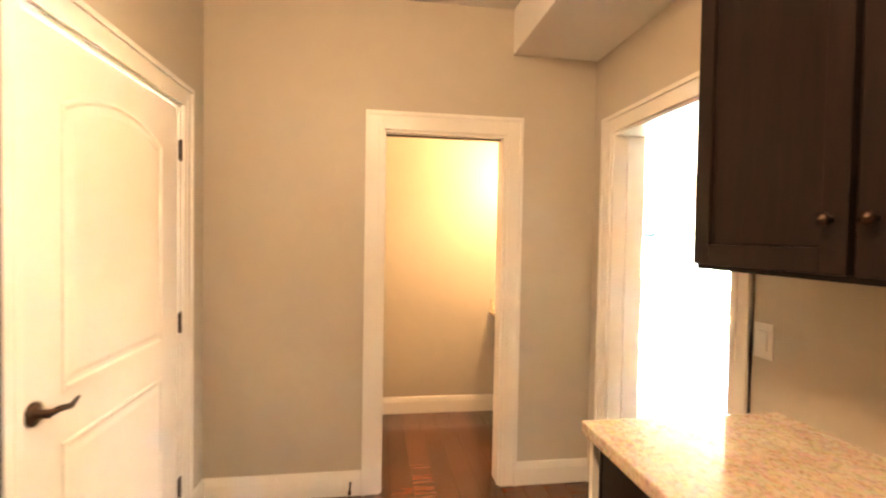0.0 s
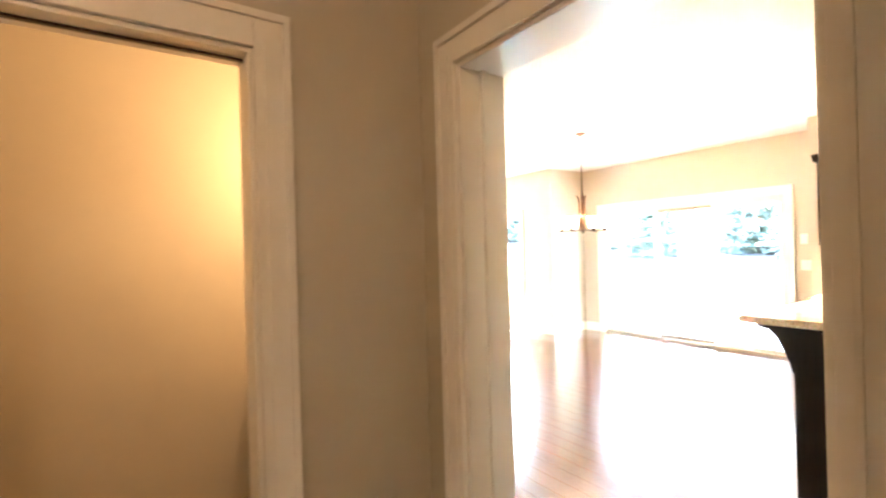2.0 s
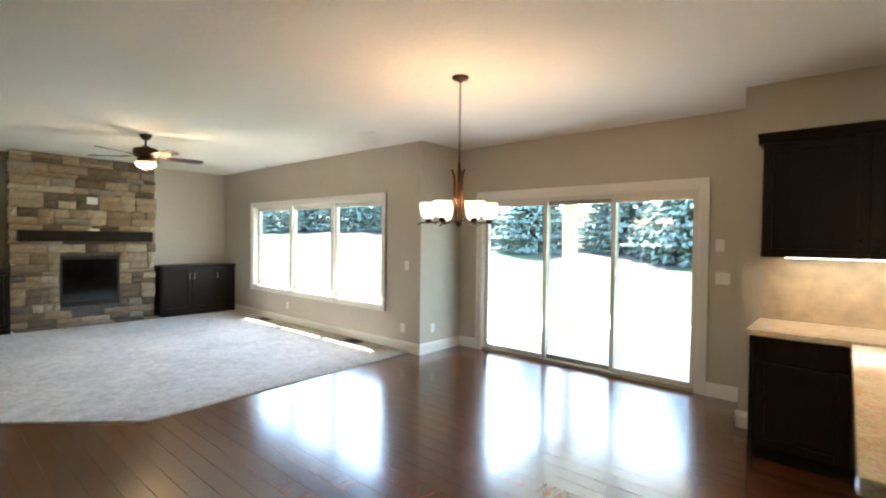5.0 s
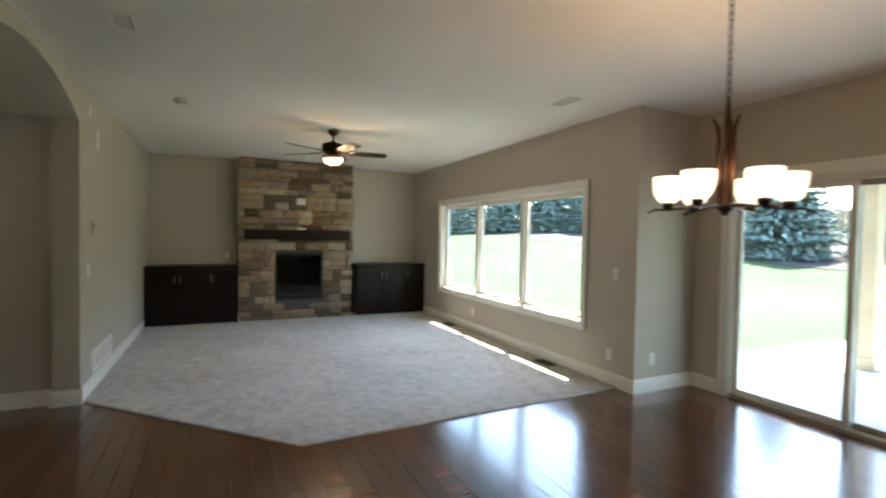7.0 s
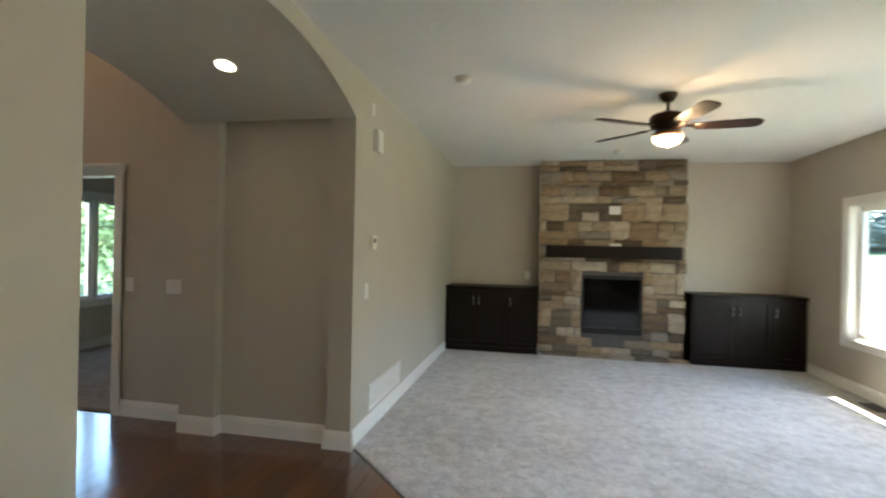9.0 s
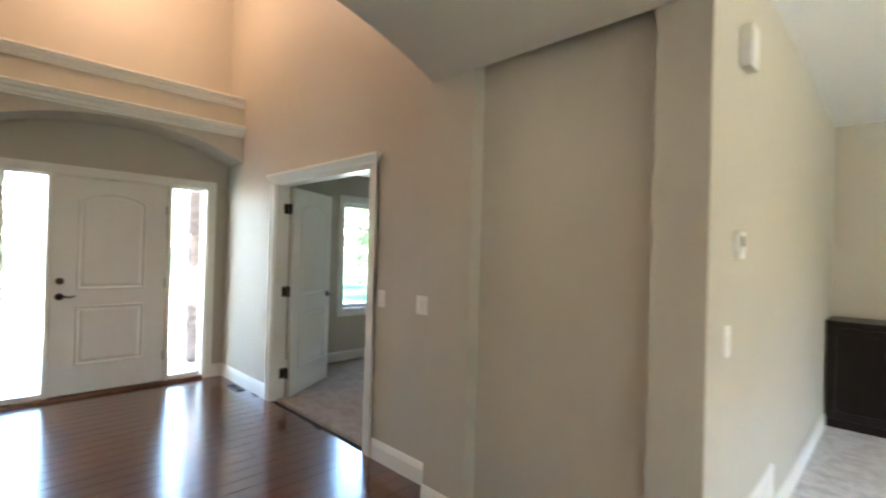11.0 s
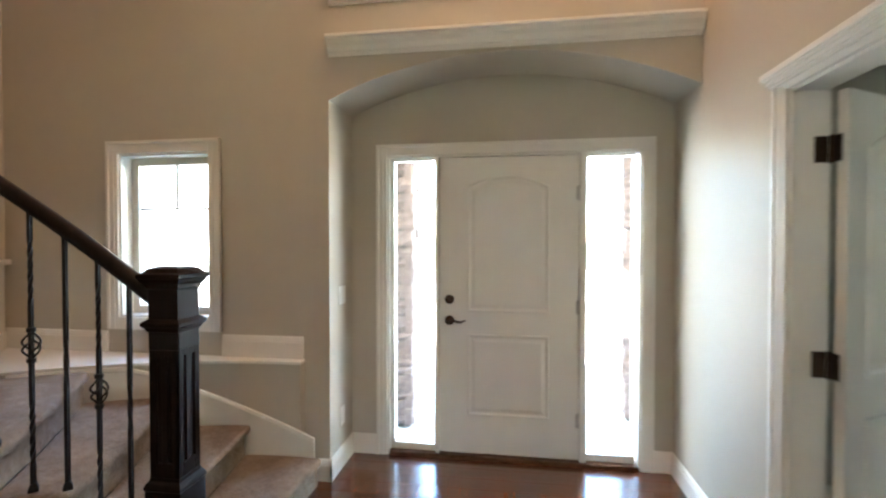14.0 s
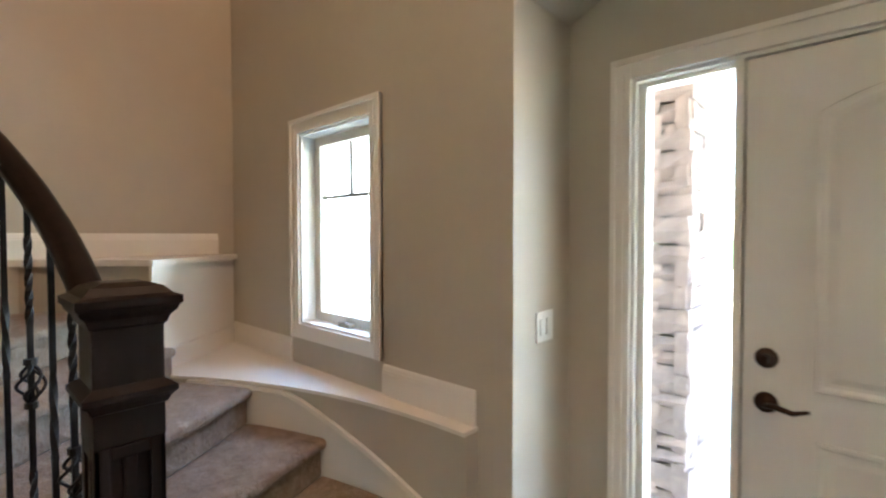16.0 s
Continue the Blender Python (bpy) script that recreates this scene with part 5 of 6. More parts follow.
def edge_angle(k, r):
    """The angle of riser k at radius r: the steps are a little wider outside than a true wheel's."""
    f = (r - RIN) / (ROUT - RIN)
    return (A0_IN + STEP_IN * k) * (1 - f) + (A0 + STEP * k) * f


def step_block(bm, k, r0, r1, back, front, z0, z1, n=5, m=3):
    """The body of step k from its riser to the next, reaching front degrees before it and back degrees behind."""
    grid = {}
    for i in range(n + 1):
        for j in range(m + 1):
            r = r0 + (r1 - r0) * j / m
            a0, a1 = edge_angle(k, r) - front / r, edge_angle(k + 1, r) + back
            a = a0 + (a1 - a0) * i / n
            for z in (z0, z1):
                grid[i, j, z] = bm.verts.new(polar(r, a, z))
    for z in (z0, z1):
        for i in range(n):
            for j in range(m):
                bm.faces.new([grid[p, q, z] for p, q in ((i, j), (i + 1, j), (i + 1, j + 1), (i, j + 1))])
    for j in range(m):
        for i in (0, n):
            bm.faces.new([grid[i, q, z] for q, z in ((j, z0), (j + 1, z0), (j + 1, z1), (j, z1))])
    for i in range(n):
        for j in (0, m):
            bm.faces.new([grid[p, j, z] for p, z in ((i, z0), (i + 1, z0), (i + 1, z1), (i, z1))])
    bmesh.ops.recalc_face_normals(bm, faces=bm.faces)
    return bm


stair = thing("staircase", polar(2.1, 200, 0), "curved stair with tan carpet, dark handrail and iron balusters", "staircase")
for k in range(NSTEP):
    z = RISE * (k + 1)
    bm = step_block(bmesh.new(), k, RIN - 0.035, ROUT, 0.2, 2.0, z - 0.05, z)
    edges = [e for e in bm.edges if e.calc_face_angle(0) > 1.0]
    bmesh.ops.bevel(bm, geom=edges, offset=0.022, segments=3, profile=0.5, affect="EDGES")
    part("tread", bm, STAIRCARPET, stair, "tan carpeted tread with a rounded nosing", True)
    part("riser", step_block(bmesh.new(), k, RIN + 0.004, ROUT, 0, 0, max(0.002, z - RISE), z - 0.048), STAIRCARPET, stair, "tan carpeted riser")
    part("stringer_block", sector(bmesh.new(), RIN - 0.012, RIN + 0.004, A0_IN + STEP_IN * k, A0_IN + STEP_IN * (k + 1), 0.001, z - 0.05), TRIM, stair, "white painted stringer")

# curved side wall with its two ledges
ledge = thing("stair_ledge", polar(2.4, 200, 0), "white painted curved stair side wall with stepped ledges", "ledge", kind="structure")


def corner_slab(a0, a1, z0, z1, r0, n=12):
    """Fills between the curve of radius r0 and the front and south walls."""
    bm = bmesh.new()
    rows = []
    for k in range(n + 1):
        a = radians(a0 + (a1 - a0) * k / n)
        d = Vector((math.cos(a), math.sin(a)))
        reach = min([(FX - SC.x) / d.x if d.x < -1e-6 else 99, (4.15 - SC.y) / d.y if d.y < -1e-6 else 99])
        reach = max(reach, r0 + 0.004)
        rows.append([bm.verts.new((SC.x + d.x * r, SC.y + d.y * r, z)) for r, z in ((r0, z0), (reach, z0), (reach, z1), (r0, z1))])
    for p, q in zip(rows, rows[1:]):
        for k in range(4):
            bm.faces.new((p[k], p[(k + 1) % 4], q[(k + 1) % 4], q[k]))
    bm.faces.new(rows[0][::-1])
    bm.faces.new(rows[-1])
    return bm


A1, A2 = 179.3, 217.6
part("side_wall", corner_slab(A1, A2, 0.0, 0.735, ROUT), WALL, ledge, "greige curved side wall")
part("ledge_top", corner_slab(A1, A2, 0.736, 0.752, ROUT - 0.012), TRIM, ledge, "white painted ledge")
part("side_wall", corner_slab(A2 + 0.3, 262.0, 0.0, 1.325, ROUT), WALL, ledge, "greige raised side wall")
# End face drawn in the trim white, apart from the greige wall behind.
part("end_panel", corner_slab(A2, A2 + 0.29, 0.753, 1.325, ROUT + 0.002, 1), TRIM, ledge, "white end face of the raised wall")
part("end_baseboard", corner_slab(A2 - 0.32, A2 - 0.01, 0.753, 0.86, ROUT + 0.006, 1), TRIM, ledge)
part("ledge_top", corner_slab(A2 - 0.7, 262.0, 1.326, 1.36, ROUT - 0.03), TRIM, ledge, "white painted upper ledge")
rail = []
for k in range(17):
    a = A0 + 0.3 + k * 2.4
    z = 0.29 + (a - A0) / STEP * RISE
    if z - 0.25 < 0.74:
        rail.append((polar(ROUT - 0.008, a, 0), z))
bm = bmesh.new()
rows = []
for (x, y, _), z in rail:
    d = (SC - Vector((x, y, 0))).normalized()
    rows.append([bm.verts.new((x + d.x * o, y + d.y * o, zz)) for o, zz in ((-0.006, min(0.7, max(0.0, z - 0.3))), (0.008, min(0.7, max(0.0, z - 0.3))), (0.008, min(0.705, z - 0.025)), (0.016, min(0.712, z - 0.02)), (0.012, min(0.732, z)), (-0.006, min(0.732, z)))])
for p, q in zip(rows, rows[1:]):
    for k in range(6):
        bm.faces.new((p[k], p[(k + 1) % 6], q[(k + 1) % 6], q[k]))
bm.faces.new(rows[0][::-1])
bm.faces.new(rows[-1])
part("skirt_board", bm, TRIM, ledge, "white painted skirt board")
part("ledge_baseboard", prism(bmesh.new(), [(FX + d, 0.752 + h * 1.02) for d, h in BASE_PROFILE], "y", 5.775, 6.32), TRIM, ledge)
part("ledge_baseboard", prism(bmesh.new(), [(FX + d, 0.752 + h * 1.02) for d, h in BASE_PROFILE], "y", 4.16, 4.95), TRIM, ledge)
part("ledge_baseboard", prism(bmesh.new(), [(4.15 + d, 1.362 + h * 1.02) for d, h in BASE_PROFILE], "x", -1.98, 0.3), TRIM, ledge)

# newel, rail and balusters
NP = Vector((-0.951, 6.336, 0))
nw = thing("newel_post", (NP.x, NP.y, RISE), "black-stained panelled square newel post with a moulded cap", "newel post")


def square(bm, half, z0, z1, bevel=0.003):
    return box(bm, NP.x - half, NP.x + half, NP.y - half, NP.y + half, z0, z1, bevel=bevel)


def flare(bm, profile):
    """A square moulding through (half width, height) pairs."""
    rings = [[bm.verts.new((NP.x + sx * h, NP.y + sy * h, z)) for sx, sy in ((-1, -1), (1, -1), (1, 1), (-1, 1))] for h, z in profile]
    for p, q in zip(rings, rings[1:]):
        for k in range(4):
            bm.faces.new((p[k], p[(k + 1) % 4], q[(k + 1) % 4], q[k]))
    bm.faces.new(rings[0][::-1])
    bm.faces.new(rings[-1])
    return bm


part("base", square(bmesh.new(), 0.072, RISE + 0.001, 0.565, 0.004), ESPRESSO, nw)
part("base_moulding", flare(bmesh.new(), ((0.0700, 0.5655), (0.0742, 0.570), (0.0742, 0.580), (0.0686, 0.592), (0.0616, 0.600), (0.0588, 0.612))), ESPRESSO, nw)
part("shaft", square(bmesh.new(), 0.047, 0.6125, 1.085, 0.001), ESPRESSO, nw)
for turn in range(4):
    face = Matrix.Translation((NP.x, NP.y, 0)) @ pose(0, 0, 0, 0, 0, 90 * turn)
    bm = bmesh.new()
    for u0, u1 in ((-0.0588, -0.033), (-0.012, 0.012), (0.033, 0.0588)):
        box(bm, u0, u1, 0.047, 0.0588 if abs(u0 + u1) > 0.01 else 0.0565, 0.665 if u0 == -0.012 else 0.6125, 1.06 if u0 == -0.012 else 1.085, bevel=0.003)
    box(bm, -0.033, 0.033, 0.047, 0.0588, 0.6125, 0.665, bevel=0.003)
    box(bm, -0.033, 0.033, 0.047, 0.0588, 1.06, 1.085, bevel=0.003)
    bm.transform(face)
    part("fluted_panel", bm, ESPRESSO, nw)
part("neck", square(bmesh.new(), 0.0595, 1.0855, 1.325, 0.003), ESPRESSO, nw)
part("collar", flare(bmesh.new(), ((0.0588, 1.150), (0.0630, 1.152), (0.0686, 1.165), (0.0784, 1.175), (0.0784, 1.186), (0.0700, 1.192), (0.0588, 1.200))), ESPRESSO, nw)
part("cap", flare(bmesh.new(), ((0.0588, 1.306), (0.0644, 1.312), (0.0686, 1.326), (0.0784, 1.336), (0.0812, 1.345), (0.0868, 1.350), (0.0868, 1.364), (0.0728, 1.370), (0.0595, 1.384), (0.0350, 1.392))), ESPRESSO, nw, "moulded pyramid cap")

AN = math.degrees(math.atan2(NP.y - SC.y, NP.x - SC.x)) % 360
RR = RIN + 0.0


def rail_z(a):
    return 1.312 + (a - 182.6) / STEP_IN * RISE


hand = thing("handrail", polar(RR, AN + 5, 1.3), "black-stained curved wooden handrail", "handrail")
bm = bmesh.new()
rows = []
sec = [(-0.03, -0.028), (0.03, -0.028), (0.034, 0.0), (0.026, 0.022), (0.012, 0.032), (-0.012, 0.032), (-0.026, 0.022), (-0.034, 0.0)]
for k in range(33):
    a = AN + 1.9 + k * 2.2
    rows.append([bm.verts.new(polar(RR + o, a, rail_z(a) + h)) for o, h in sec])
for p, q in zip(rows, rows[1:]):
    for k in range(8):
        bm.faces.new((p[k], p[(k + 1) % 8], q[(k + 1) % 8], q[k]))
bm.faces.new(rows[0][::-1])
bm.faces.new(rows[-1])
part("rail", bm, ESPRESSO, hand, "", True)


def baluster(a, basket):
    x, y, _ = polar(RR, a, 0)
    k = int((a - A0_IN + 1.2) // STEP_IN)
    z0 = RISE * (k + 1) + 0.001
    z1 = rail_z(a) - 0.02
    ob = thing("baluster", (x, y, z0), "black twisted iron baluster with a basket" if basket else "black twisted iron baluster", "baluster", "iron balusters of the stair")
    part("shoe", lathe(bmesh.new(), [(0.022, z0), (0.022, z0 + 0.012), (0.013, z0 + 0.03), (0.0, z0 + 0.03)], (x, y, 0), 4), IRON, ob)
    bm = bmesh.new()
    n = 56
    rows = []
    for i in range(n + 1):
        z = z0 + (z1 - z0) * i / n
        f = i / n
        tw = 0.0
        for c in (0.2, 0.78) if basket else (0.5, 0.5):
            s = min(1, max(0, (f - c + 0.11) / 0.22))
            tw += s * math.pi * 2.5
        rows.append([bm.verts.new((x + 0.0095 * math.cos(tw + math.pi / 4 + q * math.pi / 2), y + 0.0095 * math.sin(tw + math.pi / 4 + q * math.pi / 2), z)) for q in range(4)])
    for p, q in zip(rows, rows[1:]):
        for j in range(4):
            bm.faces.new((p[j], p[(j + 1) % 4], q[(j + 1) % 4], q[j]))
    part("bar", bm, IRON, ob)
    if basket:
        zm = z0 + (z1 - z0) * 0.52
        for q in range(4):
            pts = []
            for i in range(13):
                f = i / 12
                rr = 0.004 + 0.026 * math.sin(math.pi * f)
                t = q * math.pi / 2 + f * math.pi * 1.1
                pts.append((x + rr * math.cos(t), y + rr * math.sin(t), zm - 0.05 + 0.1 * f))
            part("basket_wire", tube(bmesh.new(), pts, 0.0042, 6), IRON, ob)
        for s in (-1, 1):
            part("knuckle", lathe(bmesh.new(), [(0.0, -0.012), (0.015, -0.008), (0.015, 0.008), (0.0, 0.012)], (x, y, zm + s * 0.058), 8), IRON, ob)


for k in range(16):
    baluster(184.6 + k * 4.2, k % 2 == 1)

lamp("foyer_lamp", (-1.55, 7.5, 4.25), FOYER_W, (1.0, 0.62, 0.41), 0.25)

# ---- outdoors ----


def ground_z(x, y):
    s = min(1, max(0, (x - 8.5) / 4))
    return -0.17 + 0.06 * max(0, x - 11) + s * 0.05 * max(0, y - 8)


bm = bmesh.new()
gx = [-300, -150, -80, -40, -20, -10, -6, 0, 8, 10, 12, 16, 20, 26, 34, 44, 60, 100, 180, 320]
gy = [-300, -150, -80, -40, -20, -10, 0, 4, 8, 12, 16, 22, 30, 40, 60, 100, 180, 320]
grid = [[bm.verts.new((x, y, min(ground_z(min(x, 44), min(y, 44)), 4.0))) for y in gy] for x in gx]
for i in range(len(gx) - 1):
    for j in range(len(gy) - 1):
        bm.faces.new((grid[i][j], grid[i + 1][j], grid[i + 1][j + 1], grid[i][j + 1]))
structure("ground", bm, LAWN, "sunlit mown green lawn rising towards the trees", "lawn", True)
structure("patio", B(8.09, 12.4, 1.5, 7.6, -0.19, -0.05, bevel=0.01), CONCRETE, "pale concrete patio slab behind the house", "patio")
structure("porch_slab", B(-5.2, -2.65, 4.5, 10.0, -0.2, -0.03, bevel=0.01), CONCRETE, "pale concrete front porch slab", "porch")
# No drive is known here; pale slab added so the ground burns out white.
structure("glare_slab", B(-26, -5.2, -4.0, 14.0, -0.2, -0.12, bevel=0.01), CONCRETE, "pale concrete slab added for the white glare out front", "driveway")
structure("patio_roof", B(8.09, 11.9, 1.8, 7.3, 2.55, 2.8), SIDING, "pale soffit of the patio roof", "roof")
structure("eave", B(7.28, 7.98, 7.3, 13.2, 2.5, 2.72), SIDING, "pale roof eave over the great room window", "roof")
structure("eave_kitchen", B(7.40, 8.05, -2.0, 1.8, 2.5, 2.72), SIDING, "pale roof eave over the kitchen window", "roof")
structure("porch_roof", B(-4.9, -2.65, 5.9, 9.4, 2.7, 2.9), SIDING, "pale soffit of the front porch roof", "roof")
structure("house_wing_wall", B(-8.5, -3.6, 3.1, 3.3, -0.2, 4.6), SIDING, "pale lap siding wall of the projecting house wing", "wall")
POSTPAINT = plain("cream_post_paint", (0.40, 0.34, 0.25), 0.6, vary=0.1, scale=4)
post = thing("patio_post", (10.7, 6.47, -0.05), "square cream patio roof post with a base trim", "post")
part("shaft", B(10.6, 10.8, 6.37, 6.57, 0.1, 2.55, bevel=0.006), POSTPAINT, post)
part("base_trim", B(10.57, 10.83, 6.34, 6.60, -0.049, 0.1, bevel=0.01), POSTPAINT, post)
copy_thing(post, pose(10.7, 2.3, -0.05))
for px, py, hx, hy in ((-3.2, 6.715, 0.18, 0.095), (-3.5, 8.605, 0.09, 0.075)):
    pier = thing("stone_pier", (px, py, -0.03), "stacked brown stone porch pier", "pier", "porch piers")
    part("core", B(px - hx + 0.03, px + hx - 0.03, py - hy + 0.03, py + hy - 0.03, -0.03, 2.7), MORTAR, pier)
    lay_stones(pier, py - hy, py + hy, 0.0, 2.3, lambda u, z, r, px=px, hx=hx: pose(px + hx + r.random() * 0.02, u, z, 0, 0, 90), rows=(0.07, 0.1, 0.13), seed=int(py * 10), lengths=(0.16, 0.5))
    lay_stones(pier, 0.0, 2 * hx, 0.0, 2.3, lambda u, z, r, px=px, py=py, hx=hx, hy=hy: pose(px + hx - u, py + hy + r.random() * 0.015, z, 0, 0, 180), rows=(0.07, 0.1, 0.13), seed=int(py * 10) + 1, lengths=(0.16, 0.5))
    lay_stones(pier, 0.0, 2 * hx, 0.0, 2.3, lambda u, z, r, px=px, py=py, hx=hx, hy=hy: pose(px - hx + u, py - hy - r.random() * 0.015, z), rows=(0.07, 0.1, 0.13), seed=int(py * 10) + 2, lengths=(0.16, 0.5))
    part("cap", B(px - hx - 0.03, px + hx + 0.03, py - hy - 0.03, py + hy + 0.03, 2.31, 2.36, bevel=0.01), CONCRETE, pier, "cast stone cap")
    for piece in pier.children:
        if piece.name.startswith("stone"):
            piece.data.materials.clear()
            piece.data.materials.append(PIERSTONE)


def spruce_mesh(seed, height=7.0, width=2.5):
    """Crown of many drooping sprays on whorled limbs, widest near the ground."""
    r = random.Random(seed)
    bm = bmesh.new()
    z = 0.25
    while z < height:
        f = z / height
        reach = width * (1 - f) ** 0.85 * r.uniform(0.85, 1.1) + 0.08
        n = max(5, int(18 * (1 - f) + 6))
        spin = r.random() * 6.28
        for k in range(n):
            a = spin + 2 * math.pi * k / n + r.uniform(-0.2, 0.2)
            length = reach * r.uniform(0.72, 1.08)
            d = Vector((math.cos(a), math.sin(a), 0))
            side = Vector((-d.y, d.x, 0))
            m = max(4, int(length / 0.15))
            for j in range(m):
                u = (j + 0.7) / m
                p = d * length * u + Vector((0, 0, z - 0.22 * length * u + 0.16 * length * u * u + r.uniform(-0.05, 0.05)))
                w = 0.2 * (1.15 - u) * min(1.2, length) + 0.07
                for s in (-1, 1):
                    tip = p + side * s * w * r.uniform(0.8, 1.3) + d * w * 1.1 + Vector((0, 0, -0.1 * w + r.uniform(-0.05, 0.04)))
                    up = Vector((0, 0, 0.05 + 0.04 * r.random()))
                    q = [bm.verts.new(c) for c in (p - d * 0.1 + up, p + side * s * w * 0.45 - d * 0.05 + Vector((0, 0, -0.05)), tip, p + d * w * 0.65 + up * 0.4)]
                    bm.faces.new((q[0], q[1], q[2]))
                    bm.faces.new((q[0], q[2], q[3]))
            for j in range(11):
                u = r.uniform(0.25, 0.95)
                p = d * reach * u + side * r.uniform(-0.5, 0.5) * reach * u * 0.6 + Vector((0, 0, z + r.uniform(-0.12, 0.1)))
                h, w = r.uniform(0.08, 0.2), r.uniform(0.03, 0.08)
                q = [bm.verts.new(c) for c in (p - side * w, p + side * w, p + side * w * 0.4 + d * 0.12 - Vector((0, 0, h)), p - side * w * 0.5 + d * 0.1 - Vector((0, 0, h * 0.9)))]
                bm.faces.new(q)
        z += 0.17 + 0.08 * (1 - f)
    return bm


def spruce(at, scale, seed, turn):
    t = thing("spruce_tree", (0, 0, 0), "blue-green spruce tree with drooping branches on the lawn", "tree", "spruce trees behind the house")
    part("trunk", lathe(bmesh.new(), [(0.16, -0.3), (0.13, 0.5), (0.08, 4.0), (0.01, 7.0), (0.0, 7.02)], (0, 0, 0), 10), BARK, t, "", True)
    part("crown", spruce_mesh(seed), NEEDLES, t, "dense blue-green needles")
    m = Matrix.Translation(at) @ pose(0, 0, 0, 0, 0, turn) @ Matrix.Scale(scale, 4)
    t.matrix_basis = m
    return t


MULCH = plain("brown_bark_mulch", (0.04, 0.031, 0.027), 0.95, vary=0.35, scale=6, fine=30, bump=0.8, dist=0.03)
bm = bmesh.new()
rows = []
for k in range(45):
    y = -10 + k * 1.2
    x = 21.6 + 0.7 * math.sin(y * 0.45) + 0.35 * math.sin(y * 1.3)
    rows.append([bm.verts.new((x + dx, y, ground_z(x + dx, y) + 0.03)) for dx in (0, 2.5, 5.0, 8.0)])
for p, q in zip(rows, rows[1:]):
    for k in range(3):
        bm.faces.new((p[k], p[k + 1], q[k + 1], q[k]))
structure("mulch_bed", bm, MULCH, "brown bark mulch bed under the spruces", "mulch bed", True)
spots = ((23.5, 14.6, 0.95), (26.5, 11.4, 1.0), (24.0, 7.6, 1.0), (25.5, 2.2, 1.05), (23.5, -4.0, 1.0), (20.5, 36.5, 1.15), (24.3, 35.2, 1.2), (27.2, 33.0, 1.1), (28.8, 30.2, 1.2), (25.0, 19.5, 1.0), (30.0, 25.5, 1.2), (16.5, 39.0, 1.2), (27.6, 4.9, 1.1), (27.0, -2.0, 1.1))
first = spruce((spots[0][0], spots[0][1], ground_z(*spots[0][:2]) - 0.1), spots[0][2], 1, 0)
second = spruce((spots[1][0], spots[1][1], ground_z(*spots[1][:2]) - 0.1), spots[1][2], 7, 40)
for k, (x, y, s) in enumerate(spots[2:]):
    c = copy_thing((first, second)[k % 2], Matrix.Identity(4))
    c.matrix_basis = Matrix.Translation((x, y, ground_z(min(x, 44), min(y, 44)) - 0.1)) @ pose(0, 0, 0, 0, 0, 47 * k) @ Matrix.Scale(s, 4)

fence = thing("board_fence", (30, 20, 1), "weathered brown board privacy fence behind the spruces", "fence")
for k in range(150):
    y = -8 + k * 0.30
    x = 31.0
    z = ground_z(x, y)
    part("board", B(x, x + 0.025, y, y + 0.285, z - 0.1, z + 1.75 + 0.02 * math.sin(k * 7.1)), FENCEWOOD, fence)
for k in range(16):
    y = -8 + k * 2.9
    z = ground_z(31, y)
    part("post", B(31.03, 31.12, y, y + 0.09, z - 0.1, z + 1.7), FENCEWOOD, fence)


def leafy_tree(at, scale, seed):
    r = random.Random(seed)
    t = thing("leafy_tree", at, "light green leafy tree in front of the house", "tree", "leafy front yard trees")
    bm = tube(bmesh.new(), [(at[0], at[1], at[2] - 0.2), (at[0] + 0.05, at[1], at[2] + 1.2), (at[0], at[1] + 0.1, at[2] + 2.6)], [0.16, 0.12, 0.07], 8)
    for k in range(7):
        a = k * 0.9
        tube(bm, [(at[0], at[1], at[2] + 1.1 + 0.15 * k), (at[0] + 0.8 * math.cos(a), at[1] + 0.8 * math.sin(a), at[2] + 2.0 + 0.15 * k), (at[0] + 1.4 * math.cos(a), at[1] + 1.4 * math.sin(a), at[2] + 2.6 + 0.2 * k)], [0.05, 0.035, 0.012], 6)
    part("trunk", bm, BARK, t, "", True)
    bm = bmesh.new()
    for k in range(3600):
        a, b, q = r.random() * 6.283, math.acos(r.uniform(-1, 1)), r.random() ** 0.45
        c = Vector((math.cos(a) * math.sin(b) * 1.9, math.sin(a) * math.sin(b) * 1.9, math.cos(b) * 1.9)) * q * (0.8 + 0.3 * math.sin(3 * a + b * 4)) * scale
        c += Vector((at[0], at[1], at[2] + 2.05 * scale))
        u = Vector((r.gauss(0, 1), r.gauss(0, 1), r.gauss(0, 1))).normalized() * 0.11
        w = u.cross(Vector((r.gauss(0, 1), r.gauss(0, 1), r.gauss(0, 1)))).normalized() * 0.06
        bm.faces.new([bm.verts.new(c + p) for p in (-u, w, u, -w)])
    part("crown", bm, LEAF, t, "loose light green leaves")


leafy_tree((-8.8, 17.2, -0.17), 1.0, 3)
leafy_tree((-10.5, 20.5, -0.17), 1.15, 5)
leafy_tree((-13.0, 18.5, -0.17), 1.2, 6)

# ---- floor planks, last ----
PW = 0.127
ROOMS = ((-0.08, 2.10, -1.6, 2.796), (2.10, 2.275, 1.68, 2.60), (0.858, 1.557, 2.796, 2.916), (0.5, 2.1, 2.916, 3.97), (2.275, 7.24, -1.6, 6.10), (7.24, 7.93, 3.30, 6.79), (2.275, 7.12, 6.10, 8.52), (-2.5, 2.47, 6.35, 8.62), (-1.35, 1.0, 4.15, 6.4))


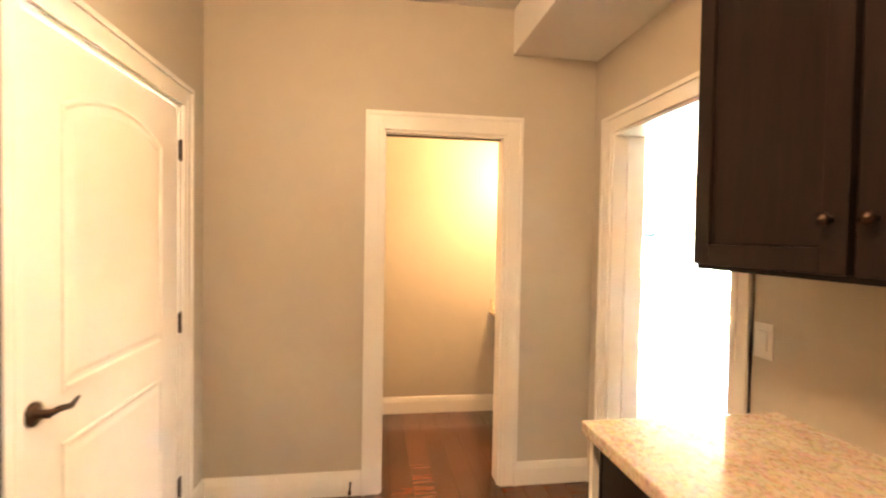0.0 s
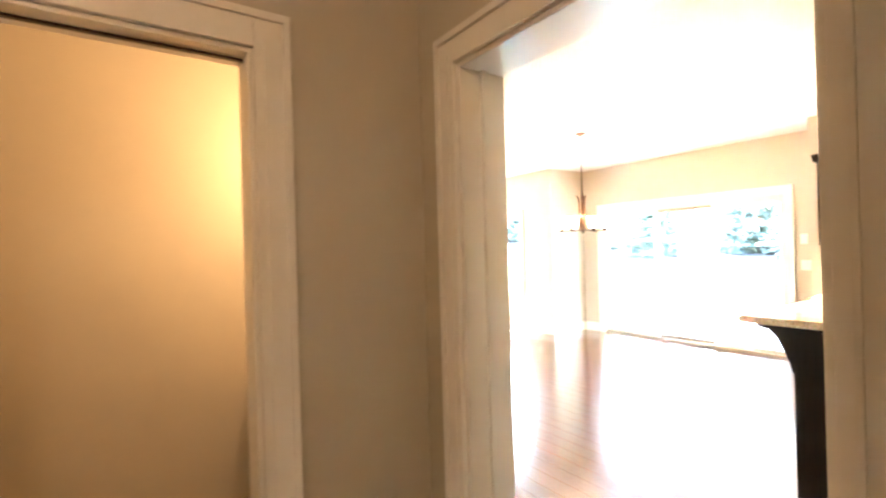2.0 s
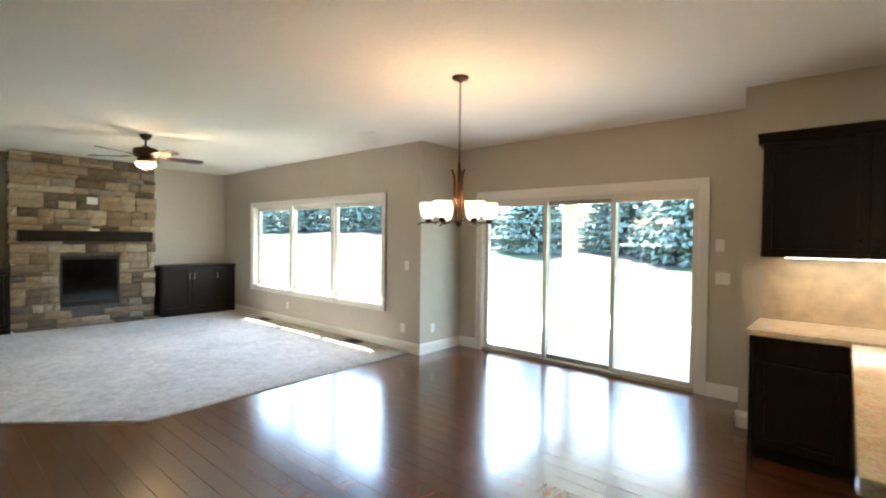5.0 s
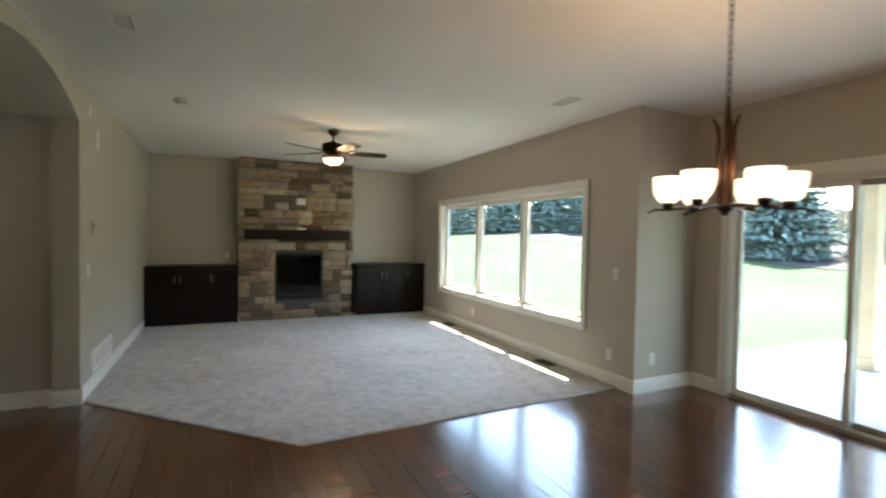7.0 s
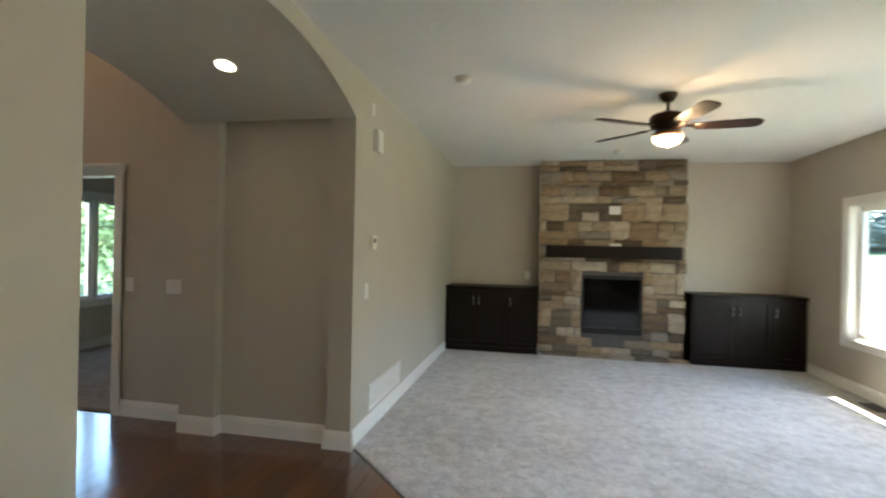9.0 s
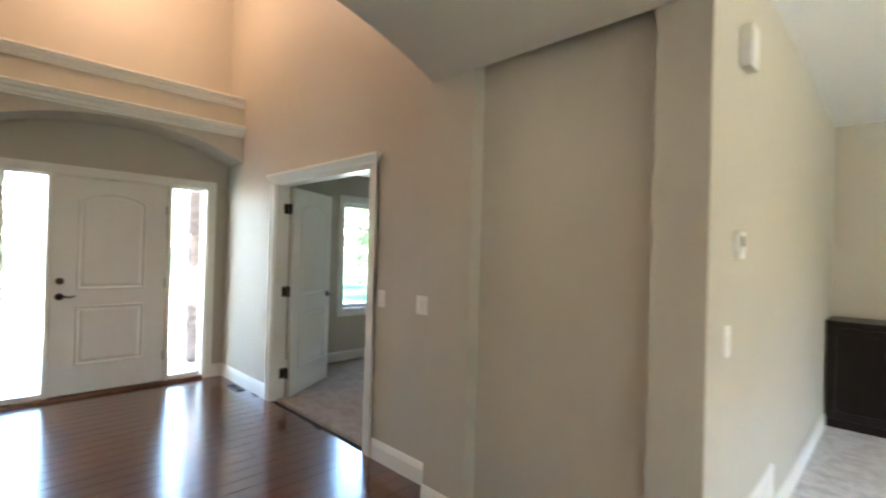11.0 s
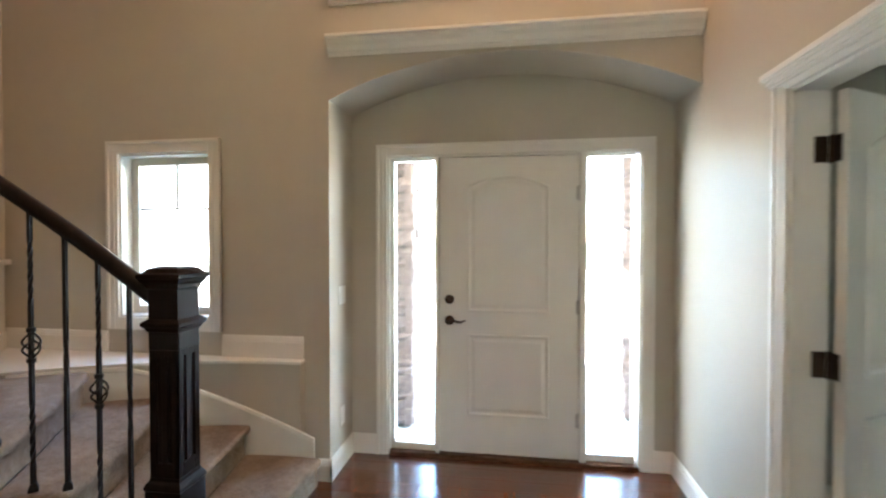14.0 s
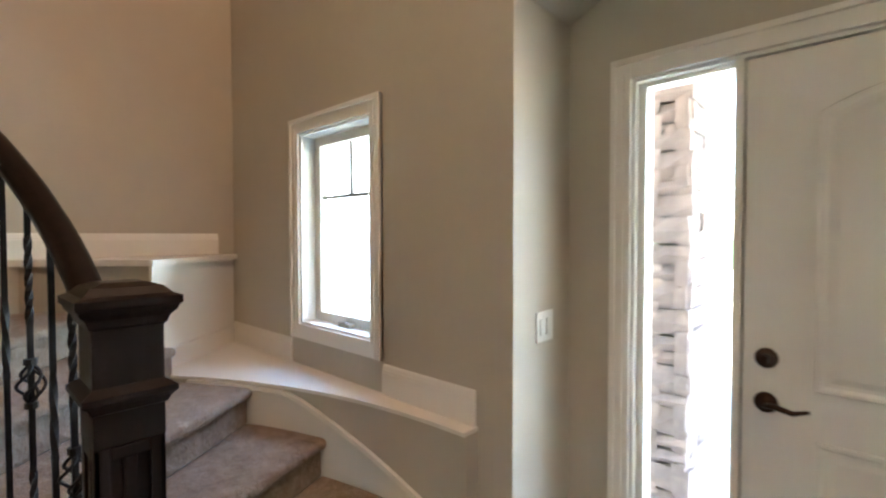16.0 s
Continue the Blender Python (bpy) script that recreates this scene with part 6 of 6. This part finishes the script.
def in_rooms(x, y):
    return any(a - 0.05 <= x <= b + 0.05 and c - 0.05 <= y <= d + 0.05 for a, b, c, d in ROOMS)


def under_carpet(x, y):
    if y < 6.75 or x < 2.45:
        return False
    edge = 8.50 - (x - 2.455) * 1.019 if x < 4.04 else 6.885 + (x - 4.04) * 0.0325
    return y > edge + 0.25


floor = thing("floor", (3.0, 4.0, 0), "dark reddish-brown hand-scraped hardwood plank floor", "wood floor", kind="structure")
plank_meshes = {}


def plank_mesh(length):
    key = round(length, 2)
    if key not in plank_meshes:
        bm = bmesh.new()
        L, W, e = key - 0.0016, PW - 0.0010, 0.0016
        prism(bm, [(0, -0.012), (W, -0.012), (W, -0.0014), (W - e, 0.0), (e, 0.0), (0, -0.0014)], "y", 0, L)
        plank_meshes[key] = mesh_of("plank", bm, FLOORWOOD)
    return plank_meshes[key]


rp = random.Random(11)
rest = bmesh.new()
count = 0
x = -2.5
while x < 7.93:
    y = -1.6 - rp.random() * 1.2
    while y < 8.62:
        L = rp.choice((0.6, 0.9, 1.2, 1.2, 1.5))
        a, b = max(y, -1.6), min(y + L, 8.62)
        y += L
        n = max(2, int((b - a) / 0.1))
        runs, run = [], None
        for i in range(n + 1):
            v = a + (b - a) * i / n
            ok = in_rooms(x + PW / 2, v) and not under_carpet(x + PW / 2, v)
            if ok:
                run = (run[0] if run else v, v)
            elif run:
                runs.append(run)
                run = None
        if run:
            runs.append(run)
        for p, q in runs:
            if q - p < 0.05:
                continue
            near = (x > 2.9 and 3.3 < p + (q - p) / 2) or (x < 2.5 and p > 6.2 and x > -2.5)
            if near and count < 300:
                count += 1
                ob = new("plank", plank_mesh(q - p))
                ob.parent = floor
                ob.matrix_parent_inverse = PLACE[floor].inverted()
                ob.location = (x, p, 0)
            else:
                W, e = PW - 0.0010, 0.0016
                prism(rest, [(x, -0.012), (x + W, -0.012), (x + W, -0.0014), (x + W - e, 0.0), (x + e, 0.0), (x, -0.0014)], "y", p, q - 0.002)
    x += PW
ob = part("plank_field", rest, FLOORWOOD, floor, "hardwood planks of the outlying rooms")
tagged(ob, kind="stuff")
